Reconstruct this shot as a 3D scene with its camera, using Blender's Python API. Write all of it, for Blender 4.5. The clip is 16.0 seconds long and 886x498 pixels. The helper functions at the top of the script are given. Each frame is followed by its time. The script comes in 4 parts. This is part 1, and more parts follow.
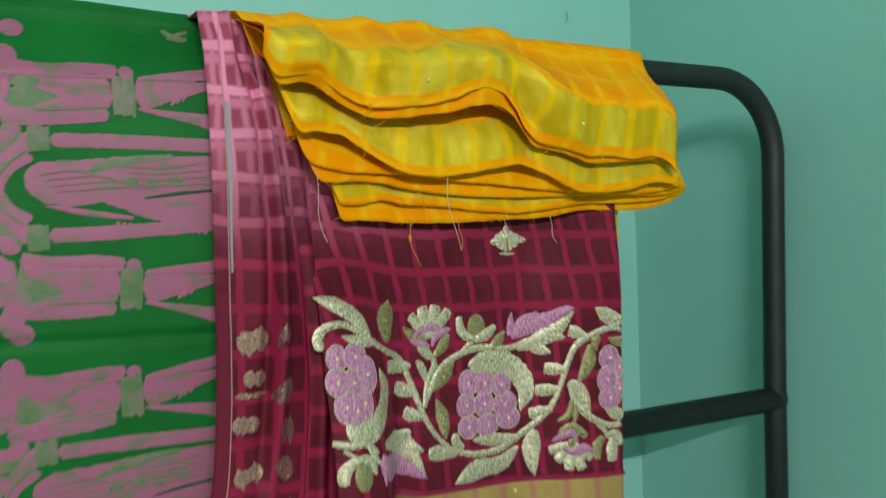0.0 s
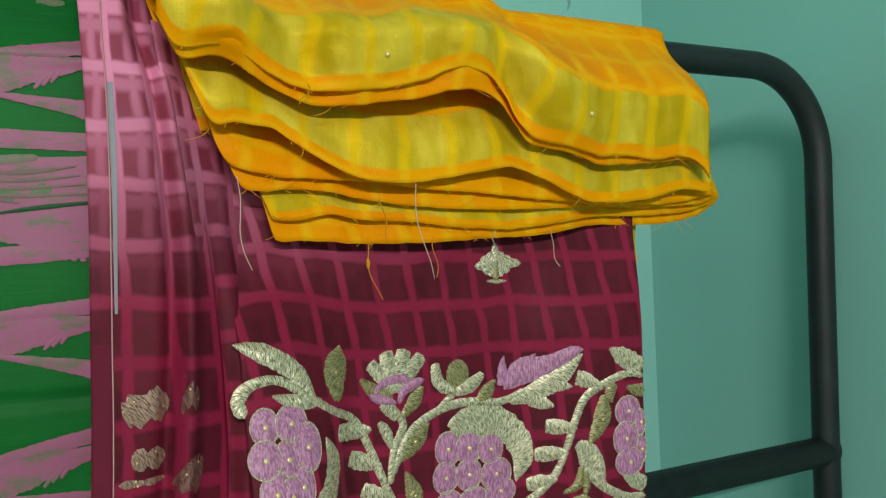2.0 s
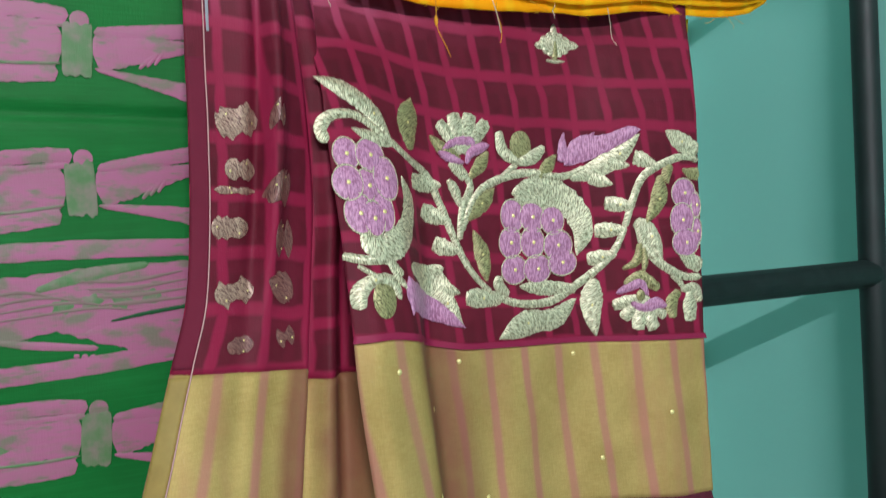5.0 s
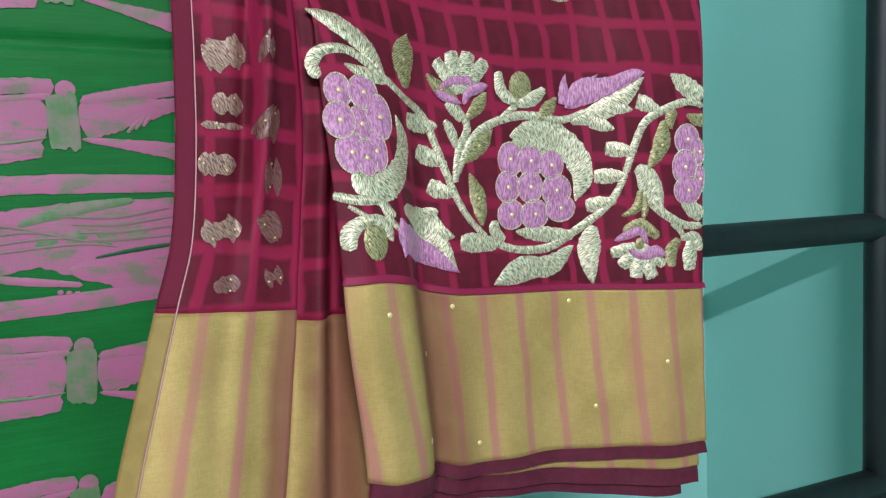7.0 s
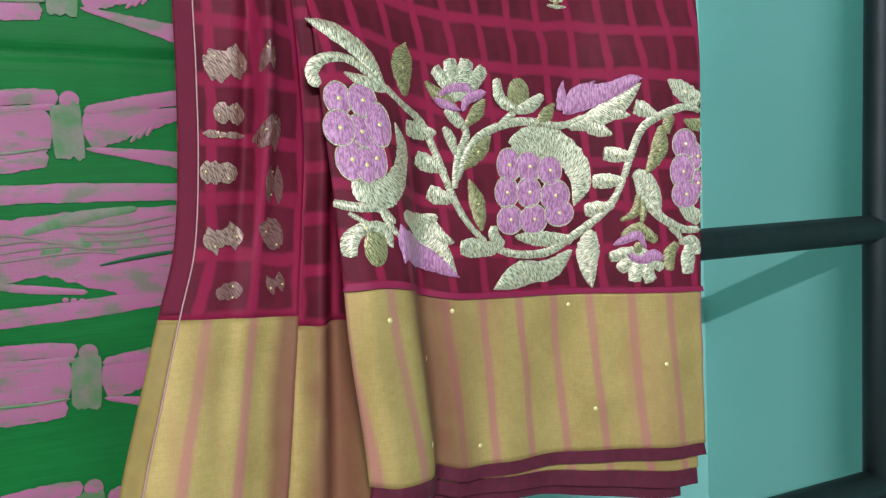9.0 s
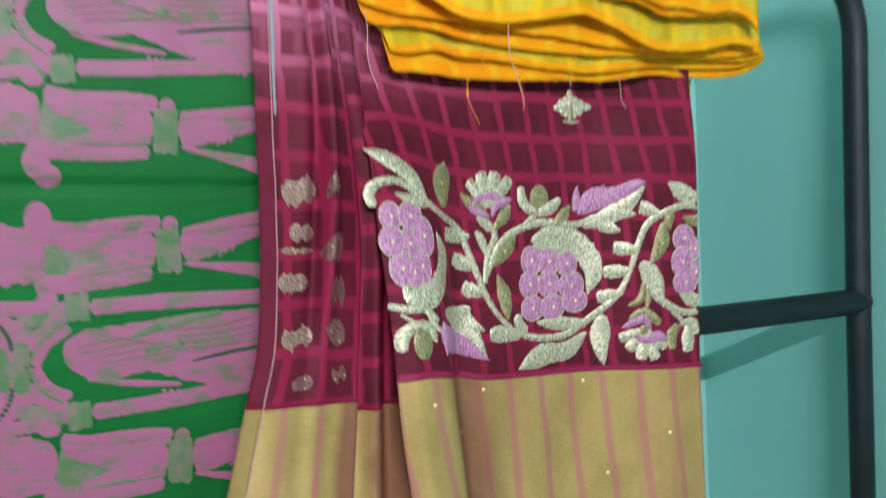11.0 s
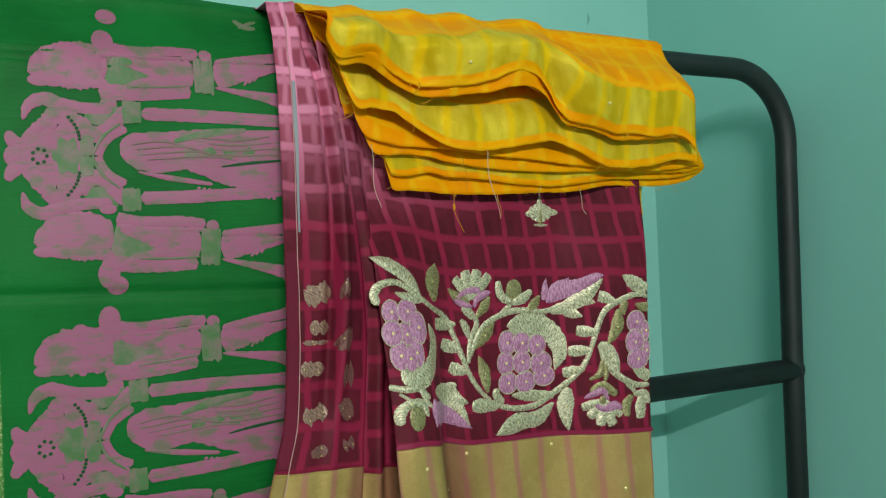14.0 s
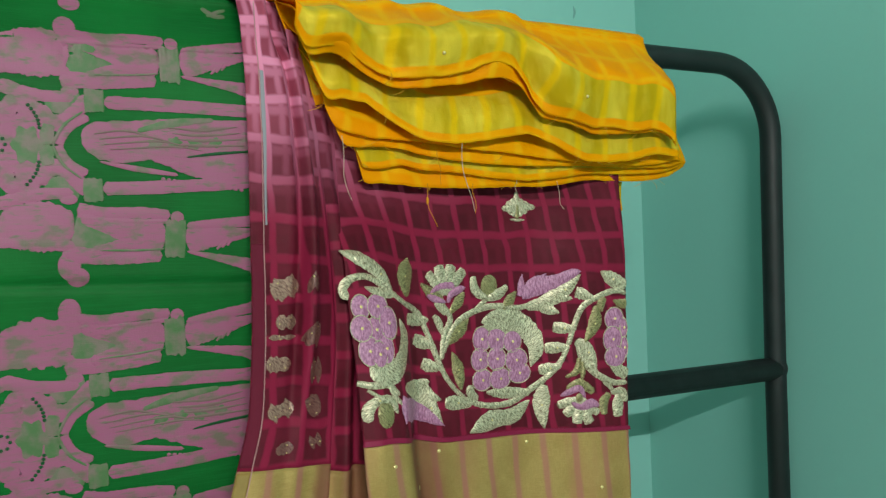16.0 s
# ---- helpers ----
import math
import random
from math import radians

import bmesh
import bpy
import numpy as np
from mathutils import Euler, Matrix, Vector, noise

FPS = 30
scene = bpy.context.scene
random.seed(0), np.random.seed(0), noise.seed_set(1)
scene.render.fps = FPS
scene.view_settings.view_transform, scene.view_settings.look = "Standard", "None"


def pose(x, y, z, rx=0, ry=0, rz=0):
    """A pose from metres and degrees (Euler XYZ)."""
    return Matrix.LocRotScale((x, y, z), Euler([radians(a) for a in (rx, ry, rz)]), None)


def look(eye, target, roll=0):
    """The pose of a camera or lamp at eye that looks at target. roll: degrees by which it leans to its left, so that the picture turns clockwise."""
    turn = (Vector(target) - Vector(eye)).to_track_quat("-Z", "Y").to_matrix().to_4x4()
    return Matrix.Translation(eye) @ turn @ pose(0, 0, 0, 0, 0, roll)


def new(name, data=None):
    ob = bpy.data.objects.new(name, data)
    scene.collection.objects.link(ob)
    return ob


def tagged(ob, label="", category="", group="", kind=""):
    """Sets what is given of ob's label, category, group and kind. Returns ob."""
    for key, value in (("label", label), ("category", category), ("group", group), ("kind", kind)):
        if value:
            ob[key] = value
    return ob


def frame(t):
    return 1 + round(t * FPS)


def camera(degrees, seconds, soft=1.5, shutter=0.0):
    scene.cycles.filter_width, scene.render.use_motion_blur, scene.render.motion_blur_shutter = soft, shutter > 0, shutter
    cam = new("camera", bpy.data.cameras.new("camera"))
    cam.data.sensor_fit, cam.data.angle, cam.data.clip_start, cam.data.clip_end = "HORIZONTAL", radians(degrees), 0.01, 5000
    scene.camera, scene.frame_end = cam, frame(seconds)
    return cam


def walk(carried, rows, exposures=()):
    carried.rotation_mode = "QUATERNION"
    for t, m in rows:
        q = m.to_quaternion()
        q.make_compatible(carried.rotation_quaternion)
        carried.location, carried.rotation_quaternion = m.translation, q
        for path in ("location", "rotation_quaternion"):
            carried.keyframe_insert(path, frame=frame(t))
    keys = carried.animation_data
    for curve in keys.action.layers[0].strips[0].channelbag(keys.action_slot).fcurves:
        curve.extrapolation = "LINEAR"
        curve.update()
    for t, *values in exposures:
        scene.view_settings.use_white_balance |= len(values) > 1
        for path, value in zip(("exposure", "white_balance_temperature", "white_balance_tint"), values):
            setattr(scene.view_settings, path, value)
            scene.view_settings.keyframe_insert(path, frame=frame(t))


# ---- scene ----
cam = camera(56.6, 16.0, soft=1.25, shutter=0.8)
METRES, EYE, TILT, LEAN, TURN = 0.9, 0.85, -1.0, 1.8, -28.0
ROWS = [
    (0.0, 0.0, 0.0, 0.0, -0.0, 0.0, 0.0),
    (0.5, 0.0083, 0.112, 0.0301, 0.49, 0.02, 0.2),
    (1.0, 0.0246, 0.207, 0.0187, 0.48, 0.31, 0.23),
    (1.5, 0.0413, 0.2243, 0.0152, 0.47, 0.72, 0.25),
    (2.0, 0.0339, 0.2353, 0.0095, 0.3, 1.23, 0.52),
    (2.5, 0.0115, 0.2394, 0.0115, 0.18, 1.69, 0.96),
    (3.0, -0.0005, 0.2305, 0.015, 0.14, 2.22, 1.37),
    (3.5, 0.0027, 0.2228, 0.014, 0.1, 2.73, 1.65),
    (4.0, 0.0036, 0.2177, 0.0023, 0.22, 3.13, 1.93),
    (4.5, -0.0125, 0.2046, -0.1411, 0.81, 1.95, 1.77),
    (5.0, -0.0159, 0.2064, -0.2093, 1.66, 0.04, 1.42),
    (7.5, -0.0038, 0.2252, -0.2172, 2.05, -3.57, 0.43),
    (8.0, -0.0019, 0.2229, -0.2164, 2.03, -3.68, 0.55),
    (10.5, -0.0225, 0.1521, -0.1771, 2.52, -1.76, 0.97),
    (11.0, -0.0328, 0.0892, -0.1415, 2.29, -1.09, 0.81),
    (11.5, -0.039, -0.0295, -0.0817, 1.84, -0.09, 0.69),
    (12.0, -0.0424, -0.0907, -0.0672, 1.68, 0.5, 0.65),
    (12.5, -0.03, -0.0889, -0.0721, 1.61, 0.84, 0.58),
    (13.0, -0.0236, -0.0932, -0.0734, 1.34, 1.17, 0.64),
    (13.5, -0.0296, -0.0973, -0.0753, 1.2, 1.49, 0.63),
    (14.0, -0.035, -0.0998, -0.0741, 1.09, 1.61, 0.59),
    (14.5, -0.0408, -0.1008, -0.0748, 0.94, 1.74, 0.52),
    (15.0, -0.0435, -0.0994, -0.0777, 0.95, 1.78, 0.41),
    (15.5, -0.0231, -0.0956, -0.0791, 0.96, 1.69, 0.24),
    (16.0, -0.0022, -0.0806, -0.0768, 0.94, 1.37, 0.17),
]
walk(cam, [(t, pose(0, 0, EYE, TILT, LEAN, TURN) @ pose(METRES * x, METRES * y, METRES * z, 90 + pitch, roll, yaw)) for t, x, y, z, yaw, pitch, roll in ROWS],
     [(0, -0.04, 6550, 12), (0.5, -0.24, 6600, 12), (1.0, -0.12, 6600, 13), (4.0, -0.15, 6550, 14), (4.6, 0.15, 6300, 14), (5.2, 0.4, 6000, 22), (7.5, 0.44, 5850, 24), (10.5, 0.46, 5850, 24), (11.2, 0.4, 5950, 22), (11.8, 0.05, 6150, 16), (12.5, -0.05, 6500, 10), (16.0, -0.05, 6500, 10)])

import functools

# ---- light ----
world = bpy.data.worlds.new("world")
world.use_nodes = True
world.node_tree.nodes["Background"].inputs[0].default_value = (0.02, 0.025, 0.03, 1)
world.node_tree.nodes["Background"].inputs[1].default_value = 0.2
scene.world = world
TUBE = (-0.45, -2.12, 1.86)
lamp = bpy.data.lights.new("tube_light_lamp", "AREA")
lamp.shape, lamp.size, lamp.size_y, lamp.energy, lamp.color = "RECTANGLE", 1.15, 0.03, 66.0, (1.0, 0.985, 0.94)
lamp_ob = new("tube_light_lamp", lamp)
lamp_ob.matrix_world = look((TUBE[0], TUBE[1] + 0.03, TUBE[2]), (TUBE[0] + 0.1, 0.9, 0.9))


# ---- material helpers ----
class Nodes:
    """A small builder for node materials."""

    def __init__(self, name):
        self.m = bpy.data.materials.new(name)
        self.m.use_nodes = True
        self.t = self.m.node_tree
        self.b = self.t.nodes["Principled BSDF"]

    def add(self, kind, *links, **settings):
        n = self.t.nodes.new(kind)
        for k, v in settings.items():
            setattr(n, k, v)
        for i, v in links:
            if isinstance(v, bpy.types.NodeSocket):
                self.t.links.new(v, n.inputs[i])
            elif v is not None:
                n.inputs[i].default_value = v
        return n

    def math(self, op, a, b=None, clamp=False):
        return self.add("ShaderNodeMath", (0, a), (1, b), operation=op, use_clamp=clamp).outputs[0]

    def mix(self, fac, a, b, blend="MIX"):
        rgba = lambda c: (*c, 1) if isinstance(c, tuple) and len(c) == 3 else c
        n = self.add("ShaderNodeMix", (0, fac), (6, rgba(a)), (7, rgba(b)), data_type="RGBA", blend_type=blend)
        return n.outputs[2]

    def noise(self, vec, scale, detail=3.0, rough=0.55):
        return self.add("ShaderNodeTexNoise", ("Vector", vec), ("Scale", scale), ("Detail", detail), ("Roughness", rough)).outputs[0]

    def ramp(self, v, lo, hi):
        return self.add("ShaderNodeMapRange", (0, v), (1, lo), (2, hi), (3, 0.0), (4, 1.0), interpolation_type="SMOOTHSTEP").outputs[0]

    def scaled(self, vec, s):
        return self.add("ShaderNodeVectorMath", (0, vec), (1, s), operation="MULTIPLY").outputs[0]

    def stripe(self, v, spacing, width, soft):
        p = self.math("PINGPONG", v, spacing / 2)
        return self.math("SUBTRACT", 1.0, self.ramp(p, width / 2 - soft, width / 2 + soft))

    def bump(self, height, strength, distance):
        n = self.add("ShaderNodeBump", ("Height", height), ("Strength", strength), ("Distance", distance))
        self.t.links.new(n.outputs[0], self.b.inputs["Normal"])

    def put(self, key, v):
        if isinstance(v, bpy.types.NodeSocket):
            self.t.links.new(v, self.b.inputs[key])
        else:
            self.b.inputs[key].default_value = (*v, 1) if isinstance(v, tuple) and len(v) == 3 else v

    def obj(self):
        return self.add("ShaderNodeTexCoord").outputs["Object"]

    def uv(self):
        return self.add("ShaderNodeTexCoord").outputs["UV"]

    def xyz(self, v):
        return self.add("ShaderNodeSeparateXYZ", (0, v)).outputs


def wall_paint():
    n = Nodes("teal_wall_paint")
    p = n.obj()
    big, fine = n.noise(p, 1.3), n.noise(p, 90, 2)
    c = n.mix(n.ramp(big, 0.3, 0.7), (0.25, 0.565, 0.505), (0.28, 0.61, 0.545))
    c = n.mix(n.math("MULTIPLY", n.ramp(n.noise(p, 9, 5), 0.58, 0.8), 0.16), c, (0.2, 0.46, 0.42))
    n.put("Base Color", c)
    n.put("Roughness", 0.55)
    n.bump(n.math("ADD", fine, n.math("MULTIPLY", n.noise(p, 14), 1.5)), 0.12, 0.002)
    return n.m


def black_enamel():
    n = Nodes("black_enamel")
    p = n.obj()
    n.put("Base Color", n.mix(n.ramp(n.noise(p, 30, 5), 0.35, 0.75), (0.005, 0.009, 0.010), (0.010, 0.016, 0.017)))
    n.put("Roughness", n.math("ADD", 0.46, n.math("MULTIPLY", n.noise(p, 60), 0.2)))
    n.bump(n.noise(p, 220, 3), 0.1, 0.0006)
    return n.m


def plain(name, color, rough, metal=0.0, scale=40, amount=0.2):
    n = Nodes(name)
    p = n.obj()
    n.put("Base Color", n.mix(n.math("MULTIPLY", n.noise(p, scale, 4), amount * 2), color, tuple(v * 0.55 for v in color)))
    n.put("Roughness", rough)
    n.put("Metallic", metal)
    n.put("Specular IOR Level", 0.25)
    n.bump(n.noise(p, scale * 6), 0.1, 0.001)
    return n.m


def weave(n, p, su=900.0, strength=0.25):
    """Fine slubs of thread and small creases as relief."""
    slub = n.math("ADD", n.noise(n.scaled(p, (1, 1, 9)), 90, 2), n.noise(n.scaled(p, (9, 1, 1)), 90, 2))
    n.bump(n.math("ADD", n.math("MULTIPLY", slub, 0.35), n.math("MULTIPLY", n.noise(p, 26, 5), 2.0)), strength, 0.0016)
    n.put("Specular IOR Level", 0.3)


def silk_green():
    n = Nodes("green_silk")
    p = n.obj()
    x = n.xyz(p)
    c = n.mix(n.ramp(n.noise(p, 7, 4), 0.3, 0.7), (0.0012, 0.096, 0.0145), (0.003, 0.140, 0.023))
    streak = n.noise(n.scaled(p, (6, 6, 160)), 4, 3)
    c = n.mix(n.math("MULTIPLY", n.ramp(streak, 0.4, 0.75), 0.35), c, (0.006, 0.16, 0.034))
    edge = n.math("ADD", x[0], n.math("MULTIPLY", n.math("SUBTRACT", 1.0, x[2]), 0.004))
    band = n.math("SUBTRACT", 1.0, n.ramp(edge, -0.0965, -0.0945))
    speck = n.ramp(n.noise(n.scaled(p, (1, 1, 0.7)), 520, 2), 0.48, 0.66)
    gold = n.mix(speck, (0.07, 0.20, 0.045), (0.40, 0.42, 0.20))
    n.put("Base Color", n.mix(band, c, gold))
    n.put("Metallic", n.math("MULTIPLY", band, n.math("MULTIPLY", speck, 0.6)))
    n.put("Roughness", 0.55)
    weave(n, p)
    n.put("Specular IOR Level", 0.14)
    return n.m


def woven_pink():
    n = Nodes("pink_woven_thread")
    p = n.obj()
    f = n.math("MAXIMUM", n.math("MULTIPLY", n.ramp(n.noise(n.scaled(p, (1, 1, 1.7)), 34, 4), 0.48, 0.70), 1.3), n.ramp(n.noise(n.scaled(p, (0.5, 1, 2.2)), 120, 2), 0.56, 0.74), clamp=True)
    c = n.mix(n.math("MULTIPLY", f, 0.85), (0.34, 0.098, 0.19), (0.125, 0.14, 0.085))
    rib = n.noise(n.scaled(p, (0.3, 1, 6)), 60, 3)
    c = n.mix(n.math("MULTIPLY", n.ramp(rib, 0.45, 0.65), 0.3), c, (0.25, 0.12, 0.14))
    n.put("Base Color", c)
    n.put("Roughness", 0.5)
    weave(n, p)
    return n.m


def woven_shade():
    n = Nodes("grey_green_woven_thread")
    p = n.obj()
    f = n.ramp(n.noise(p, 60, 3), 0.35, 0.7)
    n.put("Base Color", n.mix(f, (0.075, 0.16, 0.06), (0.2, 0.15, 0.13)))
    n.put("Roughness", 0.5)
    weave(n, p)
    return n.m


def sheer_maroon():
    """Checked organza: lighter bars crossing a dark ground, paler towards the top."""
    n = Nodes("maroon_checked_organza")
    u = n.uv()
    p = n.obj()
    s = n.xyz(u)
    z = n.xyz(p)[2]
    wob = n.math("MULTIPLY", n.math("SUBTRACT", n.noise(p, 18, 2), 0.5), 0.012)
    a = n.stripe(n.math("ADD", s[0], wob), 0.038, 0.0086, 0.0018)
    b = n.stripe(n.math("ADD", s[1], wob), 0.042, 0.0100, 0.0022)
    bars = n.math("MAXIMUM", n.math("MULTIPLY", a, n.math("ADD", 0.5, n.noise(p, 21, 2))), n.math("MULTIPLY", b, n.math("ADD", 0.4, n.noise(p, 17, 2))), clamp=True)
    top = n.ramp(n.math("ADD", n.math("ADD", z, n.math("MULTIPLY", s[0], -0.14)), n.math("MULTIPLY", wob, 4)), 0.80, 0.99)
    # the bars of the layer behind show through where the cloth is double
    behind = n.math("MAXIMUM", n.stripe(n.math("ADD", s[0], n.math("ADD", wob, 0.015)), 0.038, 0.0086, 0.003), n.stripe(n.math("ADD", s[1], n.math("ADD", wob, 0.012)), 0.042, 0.010, 0.003))
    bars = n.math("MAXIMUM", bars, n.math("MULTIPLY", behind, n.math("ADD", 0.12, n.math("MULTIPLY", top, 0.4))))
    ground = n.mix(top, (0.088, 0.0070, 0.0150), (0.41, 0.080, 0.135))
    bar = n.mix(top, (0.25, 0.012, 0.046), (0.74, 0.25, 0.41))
    # no two squares of the sheer cloth lie over the same number of layers
    cell = n.add("ShaderNodeCombineXYZ", (0, n.math("FLOOR", n.math("DIVIDE", n.math("ADD", s[0], wob), 0.038))), (1, n.math("FLOOR", n.math("DIVIDE", n.math("ADD", s[1], wob), 0.042)))).outputs[0]
    layers = n.add("ShaderNodeTexWhiteNoise", (0, cell)).outputs[0]
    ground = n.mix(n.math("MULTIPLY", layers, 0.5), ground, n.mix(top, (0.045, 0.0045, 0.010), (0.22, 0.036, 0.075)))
    stain = n.ramp(n.noise(p, 11, 4), 0.35, 0.7)
    ground = n.mix(n.math("MULTIPLY", stain, 0.5), ground, (0.15, 0.013, 0.029))
    n.put("Base Color", n.mix(bars, ground, bar))
    n.put("Roughness", 0.6)
    weave(n, p, 1100, 0.3)
    n.put("Specular IOR Level", 0.14)
    return n.m


def zari_border():
    """Gold tissue with rose warp stripes."""
    n = Nodes("gold_tissue")
    u = n.uv()
    p = n.obj()
    s = n.xyz(u)
    fine = n.math("MULTIPLY", n.math("ADD", n.noise(n.scaled(p, (6, 6, 0.5)), 230, 2), n.noise(n.scaled(p, (0.5, 0.5, 6)), 230, 2)), 0.5)
    c = n.mix(n.math("ADD", n.math("MULTIPLY", n.ramp(n.noise(p, 17, 4), 0.3, 0.7), 0.45), n.math("MULTIPLY", n.ramp(fine, 0.36, 0.64), 0.55)), (0.28, 0.18, 0.050), (0.45, 0.315, 0.11))
    st = n.stripe(n.math("ADD", s[0], n.math("MULTIPLY", n.noise(p, 9), 0.008)), 0.041, 0.0085, 0.0022)
    c = n.mix(n.math("MULTIPLY", st, n.math("ADD", 0.35, n.math("MULTIPLY", n.noise(p, 5, 2), 0.7))), c, (0.44, 0.125, 0.14))
    c = n.mix(n.math("MULTIPLY", n.ramp(n.noise(n.scaled(p, (5, 5, 0.8)), 6, 2), 0.5, 0.72), 0.5), c, (0.36, 0.15, 0.085))
    # shade beside the rolled fold is painted in as rose-brown; gloss drops with it
    u0 = n.math("ADD", s[0], n.math("MULTIPLY", n.noise(p, 14, 2), 0.02))
    roll_shade = n.math("MULTIPLY", n.ramp(u0, 0.062, 0.078), n.math("SUBTRACT", 1.0, n.ramp(u0, 0.110, 0.165)))
    c = n.mix(n.math("ADD", 0.1, n.math("MULTIPLY", roll_shade, 0.78)), c, (0.19, 0.068, 0.040))
    n.put("Base Color", n.mix(n.math("MULTIPLY", n.ramp(n.noise(p, 33, 4), 0.45, 0.75), 0.25), c, (0.26, 0.17, 0.06)))
    n.put("Roughness", 0.6)
    n.put("Specular IOR Level", 0.2)
    glint = n.ramp(n.noise(p, 700, 2), 0.62, 0.75)
    h = n.math("ADD", fine, n.math("MULTIPLY", n.noise(p, 900, 1), 0.8))
    bump = n.add("ShaderNodeBump", ("Height", h), ("Strength", 0.22), ("Distance", 0.0006)).outputs[0]
    n.t.links.new(bump, n.b.inputs["Normal"])
    gloss = n.add("ShaderNodeBsdfAnisotropic", ("Color", n.mix(n.math("MULTIPLY", st, 0.6), n.mix(glint, (0.86, 0.64, 0.23), (1.0, 0.86, 0.5)), (0.7, 0.33, 0.27))), ("Roughness", 0.62), ("Normal", bump)).outputs[0]
    both = n.add("ShaderNodeMixShader", (0, n.math("SUBTRACT", 0.15, n.math("MULTIPLY", roll_shade, 0.14))), (1, n.b.outputs[0]), (2, gloss)).outputs[0]
    n.t.links.new(both, n.t.nodes["Material Output"].inputs[0])
    return n.m


def maroon_hem():
    n = Nodes("maroon_selvedge")
    p = n.obj()
    n.put("Base Color", n.mix(n.ramp(n.noise(p, 120, 3), 0.3, 0.7), (0.085, 0.007, 0.020), (0.115, 0.010, 0.030)))
    n.put("Roughness", 0.5)
    weave(n, p, 1100)
    return n.m


def gold_thread(name, low, high, metal=0.4):
    """Close slanted satin stitches of metal thread laid across each motif."""
    n = Nodes(name)
    p, u = n.obj(), n.uv()
    s = n.xyz(u)
    lean = n.add("ShaderNodeCombineXYZ", (0, n.math("ADD", s[0], n.math("MULTIPLY", s[1], 0.5))), (1, n.math("MULTIPLY", s[1], 0.2))).outputs[0]
    st = n.math("ADD", n.math("MULTIPLY", n.noise(lean, 1100, 1, 0.5), 0.75), n.math("MULTIPLY", n.noise(p, 800, 2), 0.25))
    tone = n.ramp(n.noise(p, 75, 3), 0.35, 0.7)
    c = n.mix(n.ramp(st, 0.38, 0.58), low, high)
    n.put("Base Color", n.mix(n.math("MULTIPLY", tone, 0.35), c, tuple((a + b) * 0.33 for a, b in zip(low, high))))
    n.put("Metallic", metal)
    n.put("Roughness", 0.34)
    n.put("Specular IOR Level", 0.7)
    n.bump(st, 0.9, 0.0011)
    return n.m


def lilac_thread():
    n = Nodes("lilac_thread")
    p = n.obj()
    st = n.noise(n.scaled(p, (1, 1, 0.25)), 700, 3)
    n.put("Base Color", n.mix(n.ramp(st, 0.34, 0.66), (0.29, 0.095, 0.20), (0.60, 0.28, 0.46)))
    n.put("Roughness", 0.5)
    n.bump(st, 0.6, 0.001)
    return n.m


def yellow_silk():
    """Orange-yellow checked silk with a gold band above each edge."""
    n = Nodes("yellow_checked_silk")
    u = n.uv()
    p = n.obj()
    s = n.xyz(u)
    wob = n.math("MULTIPLY", n.math("SUBTRACT", n.noise(p, 15, 2), 0.5), 0.02)
    a = n.stripe(n.math("ADD", s[0], wob), 0.042, 0.009, 0.003)
    b = n.stripe(n.math("ADD", s[1], wob), 0.034, 0.007, 0.003)
    bars = n.math("MULTIPLY", n.math("MAXIMUM", a, b), n.math("ADD", 0.2, n.noise(p, 24, 2)), clamp=True)
    body = n.mix(n.ramp(n.noise(p, 12, 4), 0.3, 0.7), (1.0, 0.345, 0.0), (1.0, 0.44, 0.0))
    body = n.mix(n.math("MULTIPLY", bars, 0.9), body, (1.0, 0.57, 0.008))
    gold = n.mix(n.ramp(n.noise(n.scaled(p, (4, 4, 1)), 9, 3), 0.3, 0.75), (0.62, 0.42, 0.006), (0.86, 0.655, 0.055))
    gold = n.mix(n.math("MULTIPLY", a, 0.8), gold, (0.95, 0.60, 0.002))
    band = n.math("MULTIPLY", n.ramp(s[1], 0.011, 0.0135), n.math("SUBTRACT", 1.0, n.ramp(s[1], 0.060, 0.063)))
    band = n.math("MULTIPLY", band, n.ramp(n.math("ADD", s[0], n.math("MULTIPLY", s[1], -0.12)), 0.010, 0.014))
    n.put("Base Color", n.mix(band, body, gold))
    n.put("Metallic", n.math("MULTIPLY", band, 0.12))
    n.put("Roughness", 0.5)
    weave(n, p, 1000, 0.45)
    n.put("Specular IOR Level", 0.06)
    # thin silk lets part of the light through
    through_it = n.add("ShaderNodeBsdfTranslucent", ("Color", n.mix(band, (1.0, 0.42, 0.0), (0.95, 0.58, 0.01)))).outputs[0]
    both = n.add("ShaderNodeMixShader", (0, 0.22), (1, n.b.outputs[0]), (2, through_it)).outputs[0]
    n.t.links.new(both, n.t.nodes["Material Output"].inputs[0])
    return n.m


def glow():
    n = Nodes("tube_glow")
    n.put("Base Color", (0.9, 0.9, 0.9))
    n.put("Emission Color", (1.0, 0.985, 0.94))
    n.put("Emission Strength", 9.0)
    return n.m


